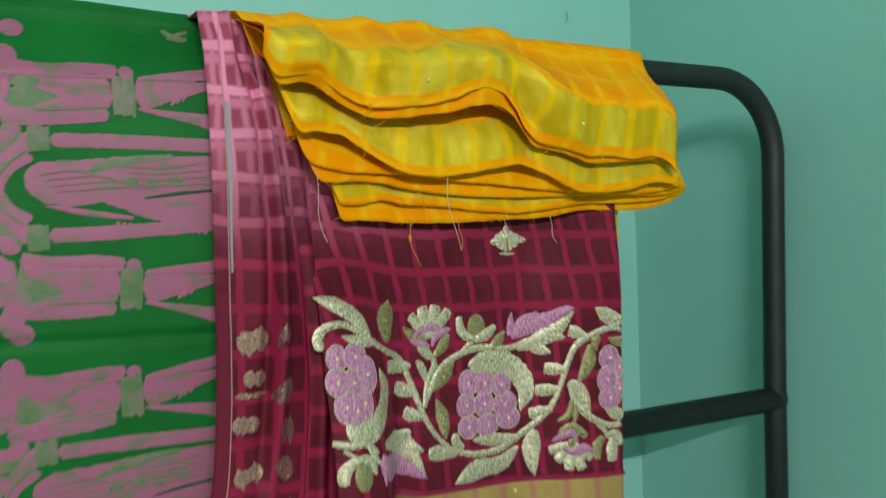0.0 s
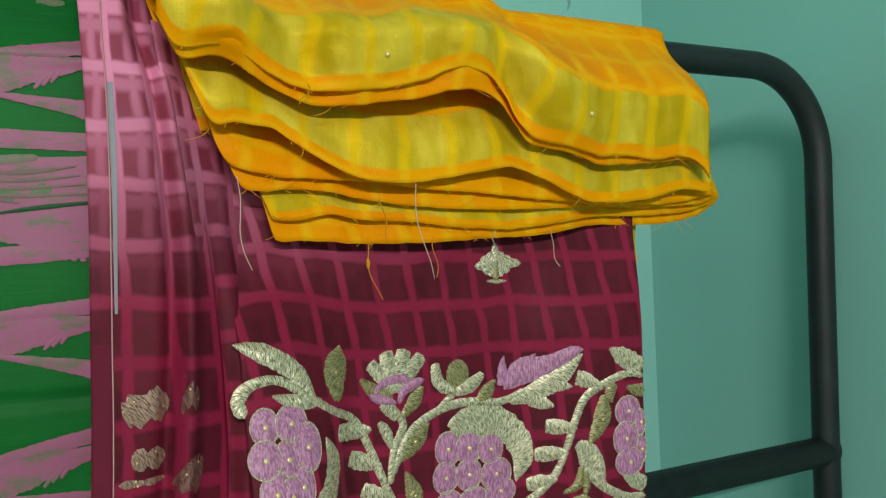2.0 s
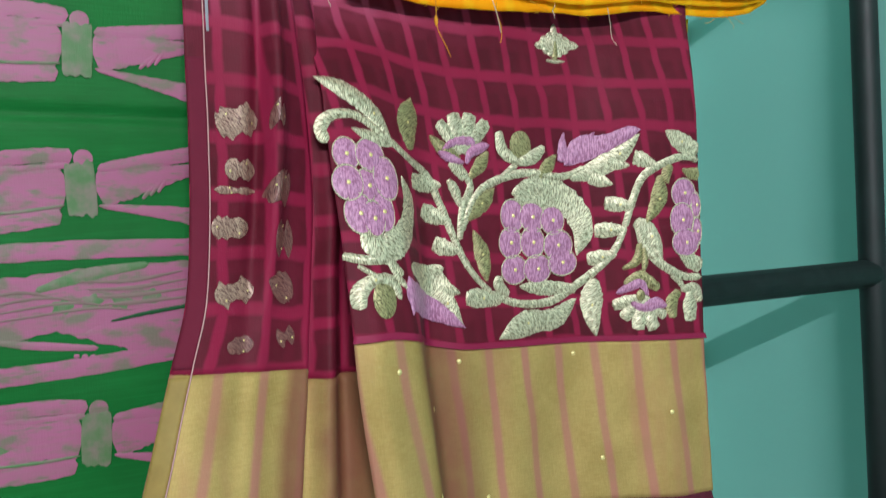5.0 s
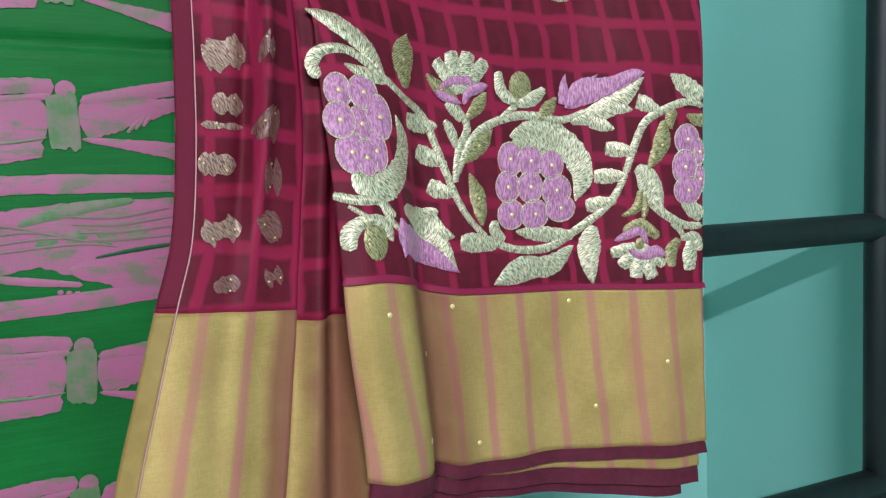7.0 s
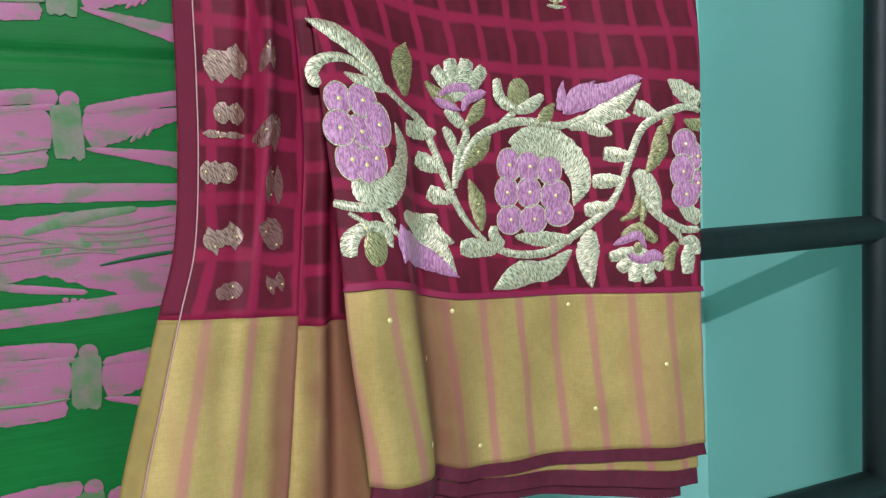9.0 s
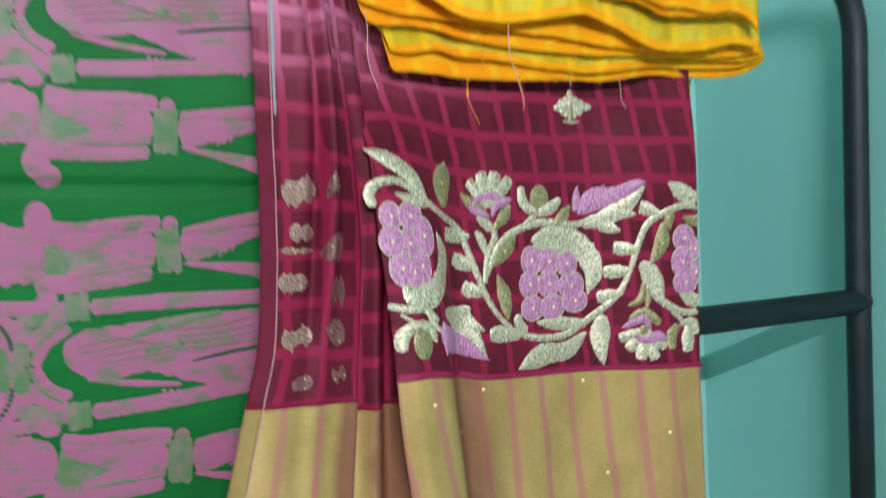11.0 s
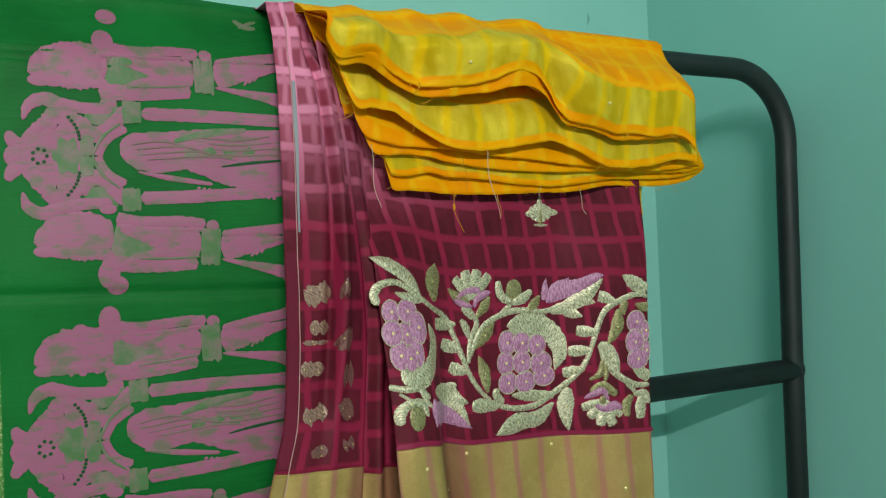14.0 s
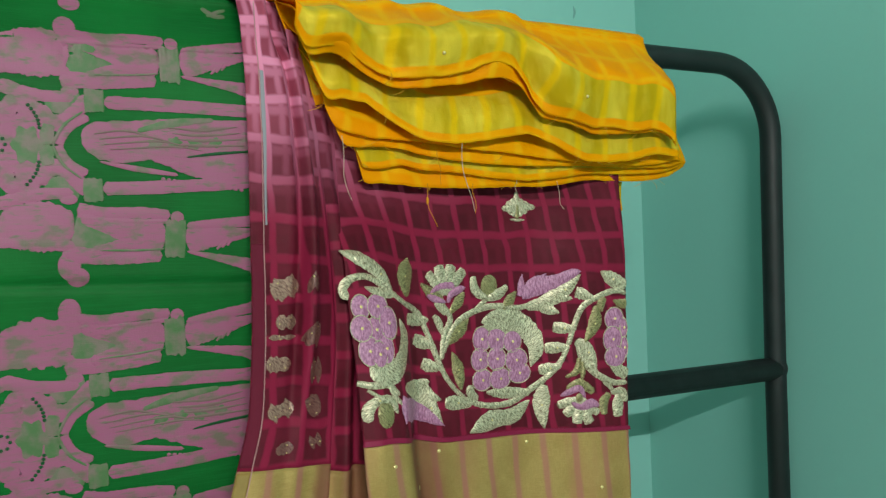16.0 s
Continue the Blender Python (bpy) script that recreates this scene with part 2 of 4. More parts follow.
TEAL, BLACK, GREEN, PINK, SHADE = wall_paint(), black_enamel(), silk_green(), woven_pink(), woven_shade()
MAROON, ZARI, HEM, GOLD, LILAC, YELLOW = sheer_maroon(), zari_border(), maroon_hem(), gold_thread("pale_gold_thread", (0.17, 0.135, 0.065), (0.88, 0.80, 0.57)), lilac_thread(), yellow_silk()
DARK = plain("dark_green_thread", (0.004, 0.07, 0.018), 0.55)
# the same gold thread catching less light, its dimmer sheen put in the colour
OLIVE_SHEEN = gold_thread("olive_sheen_gold_thread", (0.09, 0.068, 0.022), (0.50, 0.43, 0.20))
VEILED = gold_thread("veiled_gold_thread", (0.085, 0.012, 0.017), (0.27, 0.115, 0.095), 0.15)
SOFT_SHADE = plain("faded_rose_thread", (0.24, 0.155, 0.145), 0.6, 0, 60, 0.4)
HALF_VEILED = gold_thread("half_veiled_gold_thread", (0.10, 0.022, 0.024), (0.48, 0.30, 0.22), 0.2)
WHITE = plain("white_paint", (0.78, 0.79, 0.76), 0.6, 0, 3, 0.1)
# unseen floor, made lighter so it bounces light up the lower wall
FLOOR = plain("grey_cement", (0.52, 0.50, 0.46), 0.6, 0, 5, 0.4)
RUBBER = plain("black_rubber", (0.02, 0.02, 0.02), 0.8)
SEQUIN = plain("gold_sequin", (0.9, 0.74, 0.32), 0.3, 0.35)
FRAY = plain("frayed_yellow_thread", (0.85, 0.42, 0.03), 0.6)
ORANGE_THREAD = plain("orange_thread", (0.7, 0.28, 0.01), 0.6)
PALE_THREAD = plain("pale_thread", (0.62, 0.45, 0.36), 0.6)
STITCH = plain("pink_stitching", (0.55, 0.30, 0.30), 0.8)


# ---- mesh helpers ----
def part(name, bm, material, parent=None, label="", smooth=True):
    me = bpy.data.meshes.new(name)
    bm.to_mesh(me)
    bm.free()
    me.materials.append(material)
    for f in me.polygons:
        f.use_smooth = smooth
    ob = new(name, me)
    ob.parent = parent
    if label:
        ob["label"] = label
    return ob


def box(x0, y0, z0, x1, y1, z1, bev=0.0):
    bm = bmesh.new()
    bmesh.ops.create_cube(bm, size=1, matrix=Matrix.Translation(((x0 + x1) / 2, (y0 + y1) / 2, (z0 + z1) / 2)) @ Matrix.Diagonal((x1 - x0, y1 - y0, z1 - z0, 1)))
    if bev:
        bmesh.ops.bevel(bm, geom=bm.edges[:], offset=bev, segments=2, affect="EDGES", profile=0.6)
    return bm


@functools.lru_cache(maxsize=4096)
def spline_of(pts, n):
    """n + 1 points on a smooth line through pts (any dimension)."""
    p = [np.array(q, float) for q in pts]
    p = [2 * p[0] - p[1]] + p + [2 * p[-1] - p[-2]]
    out = []
    for i in range(n + 1):
        s = i / n * (len(p) - 3)
        k = min(int(s), len(p) - 4)
        t = s - k
        a, b, c, d = p[k:k + 4]
        out.append(0.5 * (2 * b + (c - a) * t + (2 * a - 5 * b + 4 * c - d) * t * t + (3 * b - a - 3 * c + d) * t ** 3))
    return out


def spline(pts, n):
    return spline_of(tuple(tuple(float(v) for v in q) for q in pts), n)


def tube(pts, r, sides=14, n=None):
    """A round bar along a line of points in space."""
    line = [Vector(q) for q in (spline(pts, n) if n else pts)]
    bm = bmesh.new()
    rings = []
    up = Vector((0.013, 0.9, 0.02))
    for i, q in enumerate(line):
        d = (line[min(i + 1, len(line) - 1)] - line[max(i - 1, 0)]).normalized()
        a = d.cross(up)
        if a.length < 0.05:
            a = d.cross(Vector((1, 0, 0)))
        a.normalize()
        b = d.cross(a)
        rings.append([bm.verts.new(q + r * (math.cos(w) * a + math.sin(w) * b)) for w in (math.tau * k / sides for k in range(sides))])
    for p, q in zip(rings, rings[1:]):
        for k in range(sides):
            bm.faces.new((p[k], p[(k + 1) % sides], q[(k + 1) % sides], q[k]))
    bm.faces.new(rings[0][::-1])
    bm.faces.new(rings[-1])
    return bm


def sheet(at, uv, nu, nv):
    """A cloth grid: at(u, v) gives the place, uv(u, v) the cloth's own metres."""
    bm = bmesh.new()
    layer = bm.loops.layers.uv.new("cloth")
    rows = [[bm.verts.new(at(i / nu, j / nv)) for i in range(nu + 1)] for j in range(nv + 1)]
    for j in range(nv):
        for i in range(nu):
            f = bm.faces.new((rows[j][i], rows[j][i + 1], rows[j + 1][i + 1], rows[j + 1][i]))
            for loop, (a, b) in zip(f.loops, ((i, j), (i + 1, j), (i + 1, j + 1), (i, j + 1))):
                loop[layer].uv = uv(a / nu, b / nv)
    return bm


def thick(ob, d=0.0012):
    m = ob.modifiers.new("thickness", "SOLIDIFY")
    m.thickness, m.offset = d, 0
    return ob


def smooth(a, b, x):
    t = min(1, max(0, (x - a) / (b - a)))
    return t * t * (3 - 2 * t)


def along(pts, x):
    """Height of a smooth line through pts (x rising) at x."""
    if x <= pts[0][0]:
        return pts[0][1]
    for k in range(len(pts) - 1):
        if x <= pts[k + 1][0]:
            (xa, a), (xb, b) = pts[k], pts[k + 1]
            ma = (b - pts[k - 1][1]) / (xb - pts[k - 1][0]) if k else (b - a) / (xb - xa)
            mb = (pts[k + 2][1] - a) / (pts[k + 2][0] - xa) if k + 2 < len(pts) else (b - a) / (xb - xa)
            h, t = xb - xa, (x - xa) / (xb - xa)
            return (2 * t ** 3 - 3 * t * t + 1) * a + (t ** 3 - 2 * t * t + t) * h * ma + (3 * t * t - 2 * t ** 3) * b + (t ** 3 - t * t) * h * mb
    return pts[-1][1]


def ruffle(x, z, scale, seed):
    return noise.noise(Vector((x * scale, seed, z * scale)))


def ribbon(pts, widths, surface, rise, n=16, lift=0.0006, bm=None, cap=0.0, ragged=0.0):
    """A raised band of thread that lies on a cloth: pts are (x, z), widths the half widths along it."""
    bm = bm or bmesh.new()
    layer = bm.loops.layers.uv.get("cloth") or bm.loops.layers.uv.new("cloth")
    line, wid = spline(pts, n), spline([(w,) for w in widths], n)
    prev, run, before = None, 0.0, 0.0
    for i, q in enumerate(line):
        d = line[min(i + 1, n)] - line[max(i - 1, 0)]
        d = d / (np.linalg.norm(d) + 1e-9)
        side = np.array((-d[1], d[0]))
        w = float(wid[i][0])
        if cap:
            e = min(i, n - i) / n / cap
            w *= math.sqrt(max(0.0, 1 - (1 - min(1, e)) ** 2))
        w = max(w * (1 + ragged * ruffle(q[0] * 3, q[1] * 3, 90, 6.0)), 0.0003)
        run += float(np.linalg.norm(q - line[i - 1])) if i else 0.0
        row = []
        for o in (-1, -0.55, 0, 0.55, 1):
            x, z = q + side * w * o
            row.append(bm.verts.new((x, surface(x, z) - lift - rise * (1 - o * o), z)))
        if prev:
            for k in range(4):
                f = bm.faces.new((prev[k], prev[k + 1], row[k + 1], row[k]))
                a, b = w * (k - 2) / 2, w * (k - 1) / 2
                for loop, at in zip(f.loops, ((before, a), (before, b), (run, b), (run, a))):
                    loop[layer].uv = at
        prev, before = row, run
    return bm


def disc(cx, cz, rx, rz, turn, surface, rise, lobes=0, depth=0.0, lift=0.0006, bm=None):
    """A round raised patch on a cloth, with lobes on its rim if wanted."""
    bm = bm or bmesh.new()
    layer = bm.loops.layers.uv.get("cloth") or bm.loops.layers.uv.new("cloth")
    n, prev = 28 if lobes else 18, None
    c, s = math.cos(turn), math.sin(turn)
    mid = bm.verts.new((cx, surface(cx, cz) - lift - rise, cz))
    for r in (0.55, 1.0):
        ring = []
        for k in range(n):
            a = math.tau * k / n
            q = r * (1 + depth * math.cos(lobes * a))
            u, v = rx * q * math.cos(a), rz * q * math.sin(a)
            x, z = cx + c * u - s * v, cz + s * u + c * v
            ring.append(bm.verts.new((x, surface(x, z) - lift - rise * (1 - r * r), z)))
        for k in range(n):
            e = (k + 1) % n
            f = bm.faces.new((prev[k], ring[k], ring[e], prev[e]) if prev else (mid, ring[k], ring[e]))
            for loop in f.loops:
                loop[layer].uv = (loop.vert.co.x, loop.vert.co.z)
        prev = ring
    return bm


# ---- the room ----
WX, WY, H = 1.085, 1.24, 2.7
west, south = -2.4, -2.2
tagged(part("wall_north", box(west - 0.12, WY, 0, WX, WY + 0.12, H), TEAL, smooth=False), "teal painted plaster wall behind the bed", "wall", kind="structure")
tagged(part("wall_east", box(WX, south - 0.12, 0, WX + 0.12, WY + 0.12, H), TEAL, smooth=False), "teal painted plaster wall beside the bed", "wall", kind="structure")
# unseen walls, floor and ceiling, added to close the room and bounce light
tagged(part("wall_west", box(west - 0.12, south, 0, west, WY, H), TEAL, smooth=False), "teal painted plaster wall", "wall", kind="structure")
tagged(part("wall_south", box(west - 0.12, south - 0.12, 0, WX, south, H), TEAL, smooth=False), "teal painted plaster wall with a tube light", "wall", kind="structure")
tagged(part("floor", box(west - 0.12, south - 0.12, -0.1, WX + 0.12, WY + 0.12, 0), FLOOR, smooth=False), "grey cement floor of the room", "floor", kind="structure")
tagged(part("ceiling", box(west - 0.12, south - 0.12, H, WX + 0.12, WY + 0.12, H + 0.1), WHITE, smooth=False), "white painted ceiling", "ceiling", kind="structure")


tagged(part("wall_smudge", ribbon([(0.929, 1.232), (0.934, 1.246), (0.931, 1.258)], [0.001, 0.003, 0.0012], lambda x, z: WY, 0.0001, 14, 0.0006, None, 0.3, 0.5), plain("grey_scuff", (0.20, 0.42, 0.39), 0.7)), "small grey scuff mark on the teal wall", "stain", kind="structure")


def tube_light():
    ob = tagged(new("tube_light"), "white fluorescent tube light fixed on the wall", "tube light")
    x, y, z = TUBE
    part("housing", box(x - 0.62, south, z - 0.03, x + 0.62, south + 0.035, z + 0.03, 0.004), WHITE, ob, smooth=False)
    part("tube", tube([(x - 0.58, y - 0.02, z), (x + 0.58, y - 0.02, z)], 0.013), glow(), ob, "glowing white glass tube")
    for s in (-1, 1):
        part("holder", box(x + s * 0.59 - 0.012, south + 0.034, z - 0.018, x + s * 0.59 + 0.012, y + 0.002, z + 0.018, 0.003), WHITE, ob, smooth=False)


tube_light()

# ---- the bed end ----
RY, PX, RT, RL, RR = 0.89, 1.0585, 1.070, 0.578, 0.0168


def bed_end():
    ob = tagged(new("bed_frame"), "black enamelled tubular metal bed end with cloths hung over it", "bed")
    bend = 0.113
    left = -0.62
    arc = [(PX - bend + bend * math.sin(a), RY, RT - bend + bend * math.cos(a)) for a in (math.pi / 2 * k / 12 for k in range(13))]
    back = [(left + bend - bend * math.sin(a), RY, RT - bend + bend * math.cos(a)) for a in (math.pi / 2 * k / 12 for k in range(12, -1, -1))]
    part("bent_tube", tube([(left, RY, 0.02)] + back + arc + [(PX - 0.008, RY, RL), (PX - 0.012, RY, 0.02)], RR, 20), BLACK, ob)
    part("cross_rail", tube([(left, RY, RL), (PX - 0.008, RY, RL)], 0.0185, 20), BLACK, ob)
    part("lower_rail", tube([(left, RY, 0.24), (PX - 0.0105, RY, 0.24)], 0.0185, 20), BLACK, ob)
    for x in (left, PX - 0.012):
        part("foot", tube([(x, RY, 0.0), (x, RY, 0.035)], RR * 1.2, 16), RUBBER, ob, "black rubber foot")
    for x in (left, PX - 0.008):
        weld = bmesh.new()
        bmesh.ops.create_uvsphere(weld, u_segments=16, v_segments=8, radius=0.0192, matrix=Matrix.Translation((x, RY, RL)) @ Matrix.Diagonal((1.02, 1, 1.06, 1)))
        part("weld", weld, BLACK, ob)


bed_end()


# ---- the green cloth ----
def green_y(x, z):
    y = 0.823 + 0.045 * smooth(1.0, 1.075, z)
    y += 0.004 * ruffle(x, z, 5, 3.0) + 0.0016 * ruffle(x, z, 17, 9.0)
    y += 0.003 * math.exp(-((z - 1.0 - 0.02 * x) / 0.004) ** 2) + 0.004 * math.exp(-((z - 0.765 + 0.03 * x) / 0.004) ** 2) - 0.003 * smooth(0.9, 0.765, z) * smooth(0.70, 0.765, z)
    return y


def green_saree():
    ob = tagged(new("green_saree"), "green silk saree with pink woven motifs, folded over the bed rail", "saree")
    prof = [(0.945, 0.25), (0.945, 0.7), (0.94, 1.0), (0.925, 1.062), (0.89, 1.089), (0.868, 1.078)]

    def at(u, v):
        x = -0.36 + 0.558 * u
        if v < 0.2:
            y, z = spline(prof, 100)[int(round(v / 0.2 * 100))]
            return (x, y + 0.002 * ruffle(x, z, 9, 5), z + 0.004 * smooth(0.9, 1.08, z) * ruffle(x, 0, 8, 1))
        z = 1.078 - (v - 0.2) / 0.8 * 0.96
        return (x, green_y(x, z), z + (0.004 * ruffle(x, 0, 8, 1) if v < 0.21 else 0))

    thick(part("cloth", sheet(at, lambda u, v: (u, v), 70, 300), GREEN, ob))
    # pixels of one camera view to cloth metres; the drawing repeats down the cloth
    G = (0.0501, -0.00195, -0.08155, -0.02387, -0.05276, 1.0485, -0.02747, 0.00168)
    k = 0.00074

    def g(u, v, i):
        u, v = u / 100, v / 100
        w = G[6] * u + G[7] * v + 1
        return ((G[0] * u + G[1] * v + G[2]) / w - 0.0034 * i, (G[3] * u + G[4] * v + G[5]) / w - 0.2828 * i)

    def bar(i, pts, widths, mat=PINK, name="woven_bar", lift=0.0009):
        q = [g(a, b, i) for a, b in pts]
        span = sum(math.dist(a, b) for a, b in zip(q, q[1:]))
        cap = min(0.06 if name == "woven_fill" else 0.3, 0.5 * max(widths[0], widths[-1]) * k / span)
        part(name, ribbon(q, [w * k for w in widths], green_y, 0.0003, 36, lift + 0.0007, None, cap, 0.16), mat, ob)

    def blob(i, a, b, ra, rb, mat=PINK, name="woven_patch", lift=0.0009, lobes=0, depth=0.0):
        x, z = g(a, b, i)
        part(name, disc(x, z, ra * k, rb * k, 0, green_y, 0.0003, lobes, depth, lift + 0.0007), mat, ob)

    def side_ornament(i, du, dv, knob):
        """A long side ornament: a scalloped leaf, crossed bars, a band and spread ribbons."""
        q = lambda pts: [(a + du, b + dv) for a, b in pts]
        bar(i, q([(40, 122), (80, 112), (130, 110), (182, 118)]), [8, 27, 33, 27], name="woven_leaf")
        for j in range(5):
            blob(i, 62 + 25 * j + du, 137 + 1.2 * j + dv, 15, 8, name="woven_scallop", lift=0.00095 + 0.00002 * j)
        bar(i, q([(178, 124), (220, 130), (268, 128)]), [30, 26, 8], SHADE, "woven_fill", 0.0007)
        blob(i, 174 + du, (64 if knob < 0 else 178) + dv, 14, 19, name="woven_knob")
        blob(i, 182 + du, (86 if knob < 0 else 160) + dv, 15, 13)
        if knob > 0:
            blob(i, 189 + du, 197 + dv, 14, 13, name="woven_knob")
        bar(i, q([(186, 80), (230, 85), (300, 84), (345, 88)]), [10, 8, 7.5, 7])
        blob(i, 357 + du, 92 + dv, 9, 9)
        bar(i, q([(215, 95), (280, 99), (342, 98)]), [2, 4, 3])
        bar(i, q([(192, 92), (245, 110), (292, 122), (338, 128)]), [8, 11, 18, 22], lift=0.00105)
        bar(i, q([(212, 155), (256, 143), (300, 130)]), [8, 9, 12], lift=0.0011)
        bar(i, q([(166, 157), (220, 160), (280, 160), (332, 157)]), [11, 11, 10, 9])
        bar(i, q([(225, 150), (290, 149), (335, 146)]), [1, 1.6, 1], SHADE, "woven_line", 0.0016)
        bar(i, q([(336, 128), (372, 129)]), [25, 27], SHADE, "woven_fill", 0.0012)
        bar(i, q([(373, 106), (430, 101), (478, 97), (495, 94)]), [5, 7, 8, 9])
        bar(i, q([(371, 130), (420, 124), (480, 116), (495, 112)]), [21, 14, 6, 5])
        bar(i, q([(374, 150), (425, 160), (480, 172), (495, 182)]), [2, 5, 9, 10])
        for j in range(3):
            bar(i, q([(425 + 9 * j, 146 - 3 * j), (436 + 9 * j, 134 - 6 * j), (452 + 4 * j, 122 - 5 * j)]), [1.5, 2.5, 1.5], name="woven_line")

    def arch(i):
        """A crowned arch on two pillars with a long leaf inside, alike above and below its middle."""
        c = 272
        bar(i, [(-2, c), (20, c), (45, c)], [9, 15, 11], name="woven_petal")
        blob(i, 65, c, 28, 42, lift=0.0010)
        bar(i, [(82, c), (118, c), (146, c)], [40, 54, 36], lift=0.00095)
        blob(i, 112, c, 17, 24, SHADE, "woven_fill", 0.0014, 6, 0.16)
        for a in range(7):
            blob(i, 62 + 13 * math.cos(a * 0.9), c + 13 * math.sin(a * 0.9), 2.4, 2.4, DARK, "woven_bead", 0.0017)
        for s in (-1, 1):
            y = lambda b: c + s * (c - b)
            bar(i, [(4, y(228)), (18, y(248)), (46, y(262))], [5, 9, 9], name="woven_petal")
            bar(i, [(72, y(218)), (96, y(208)), (122, y(230)), (142, y(262))], [13, 19, 22, 14])
            for j in range(4):
                blob(i, 58 + 10 * j, y(222 - 8 * j), 8, 8, name="woven_scallop", lift=0.0011)
            for j in range(7):
                blob(i, 113 + 3.2 * j + 5 * math.sin(0.5 * j), y(203 + 6.5 * j), 2.4, 2.4, DARK, "woven_bead", 0.0017)
            bar(i, [(150, y(236)), (146, y(252)), (148, y(272))], [7, 9, 8], SHADE, "woven_fill", 0.0013)
            bar(i, [(32, y(208)), (42, y(182)), (68, y(170)), (100, y(180)), (140, y(187)), (192, y(190))], [2, 7, 9, 9, 8, 8], name="woven_scroll")
            bar(i, [(142, y(203)), (170, y(200)), (205, y(196))], [9, 13, 12], SHADE, "woven_fill", 0.0007)
            bar(i, [(132, y(203)), (148, y(230)), (176, y(231)), (200, y(208)), (216, y(188))], [8, 12, 11, 10, 8], name="woven_scroll", lift=0.0011)
            bar(i, [(216, y(222)), (186, y(240)), (170, y(262)), (167, c)], [6, 5, 5, 5], name="woven_rim")
            bar(i, [(206, y(214)), (176, y(236)), (160, y(262)), (157, c)], [1.2, 2, 2, 1.6], SHADE, "woven_line", 0.0016)
            blob(i, 184, y(178), 11, 7)
            bar(i, [(208, y(194)), (243, y(195))], [16, 15], SHADE, "woven_fill", 0.0012)
            bar(i, [(240, y(197)), (350, y(201)), (480, y(210)), (495, y(213))], [9, 9, 9, 9], name="woven_pillar")
        bar(i, [(206, 270), (232, 264), (285, 265), (345, 256), (410, 245), (480, 238), (495, 237)], [10, 25, 29, 25, 16, 10, 9], name="woven_leaf")
        bar(i, [(300, 262), (360, 272), (430, 268), (495, 262)], [16, 30, 26, 24], name="woven_leaf", lift=0.0010)
        bar(i, [(355, 304), (410, 306), (470, 312), (495, 318)], [6, 18, 23, 24], name="woven_leaf", lift=0.00105)
        bar(i, [(385, 291), (430, 285), (492, 280)], [1.0, 2.2, 1.6], DARK, "woven_line", 0.0017)
        bar(i, [(236, 300), (300, 312), (370, 322)], [1.5, 4, 2.5], name="woven_line")
        for j in range(15):
            blob(i, 345 + 9.5 * j, 329 + 1.3 * j, 2.8, 2.2, name="woven_dot")
        for j in range(4):
            o = 9 * j
            bar(i, [(226 + o, 252 + o), (280 + 3 * o, 246 + o), (330 + 3 * o, 258 + 0.8 * o)], [0.6, 1.5, 0.6], SOFT_SHADE, "woven_line", 0.0016)
            bar(i, [(350 + o, 240 + 1.1 * o), (410, 244 + o), (470 + 0.5 * o, 238 + 1.2 * o)], [0.6, 2.2, 0.8], SOFT_SHADE, "woven_line", 0.0016)
        for j in range(4):
            blob(i, 330 + 34 * j, 268 - 3 * (j % 2), 9, 7, SHADE, "woven_fill", 0.0013, 5, 0.2)
        bar(i, [(300, 246), (360, 232), (430, 226)], [3, 6, 3], SHADE, "woven_fill", 0.0013)

    for i in range(3):
        side_ornament(i, 0, 0, -1)
        arch(i)
        side_ornament(i, 12, 304, 1)
    blob(0, 184, 8, 14, 13, name="woven_knob")
    bar(0, [(420, 12), (440, 28), (460, 30)], [3, 5, 3], SHADE, "woven_fill")
    bar(0, [(428, 30), (448, 20), (462, 16)], [2, 3, 2], SHADE, "woven_line")
    return ob


# ---- the maroon cloth ----
BORDER = [(0.26, 0.584), (0.28, 0.583), (0.31, 0.583), (0.335, 0.578), (0.365, 0.567), (0.39, 0.560), (0.42, 0.555), (0.536, 0.548), (0.684, 0.539)]
HEMLINE = [(0.27, 0.433), (0.30, 0.428), (0.335, 0.422), (0.37, 0.409), (0.41, 0.398), (0.50, 0.392), (0.58, 0.386), (0.684, 0.378)]
PANEL = [(0.25, 0.800), (0.27, 0.795), (0.30, 0.802), (0.35, 0.818), (0.42, 0.834), (0.50, 0.842), (0.55, 0.842), (0.61, 0.824), (0.69, 0.815)]


UPPER = [(0.24, 0.838), (0.30, 0.844), (0.45, 0.848), (0.56, 0.848), (0.63, 0.836), (0.69, 0.822)]


def panel_y(x, z):
    x -= 0.013 * smooth(0.58, 0.42, z) * smooth(0.48, 0.34, x)
    y = along(PANEL, x)
    y += (along(UPPER, x) - y) * smooth(0.77, 0.88, z)
    low = smooth(0.82, 0.55, z)
    y -= 0.056 * low * smooth(0.382, 0.326, x)
    y += 0.012 * low * math.exp(-((x - 0.375) / 0.022) ** 2) + 0.012 * low * smooth(0.30, 0.27, x)
    y += (0.864 - y) * smooth(0.93, 1.05, z)
    y += 0.0035 * ruffle(x, z * 0.5, 9, 2.0) + 0.0015 * ruffle(x, z, 24, 7.0)
    y += 0.003 * math.sin(x * 75 + 2 * z) * smooth(0.55, 0.45, z)
    return y


def pleat_left(z):
    return along([(0.30, 0.078), (0.38, 0.094), (0.46, 0.112), (0.53, 0.132), (0.576, 0.146), (0.62, 0.160), (0.68, 0.168), (0.80, 0.173), (0.95, 0.1765), (1.09, 0.174)], z)


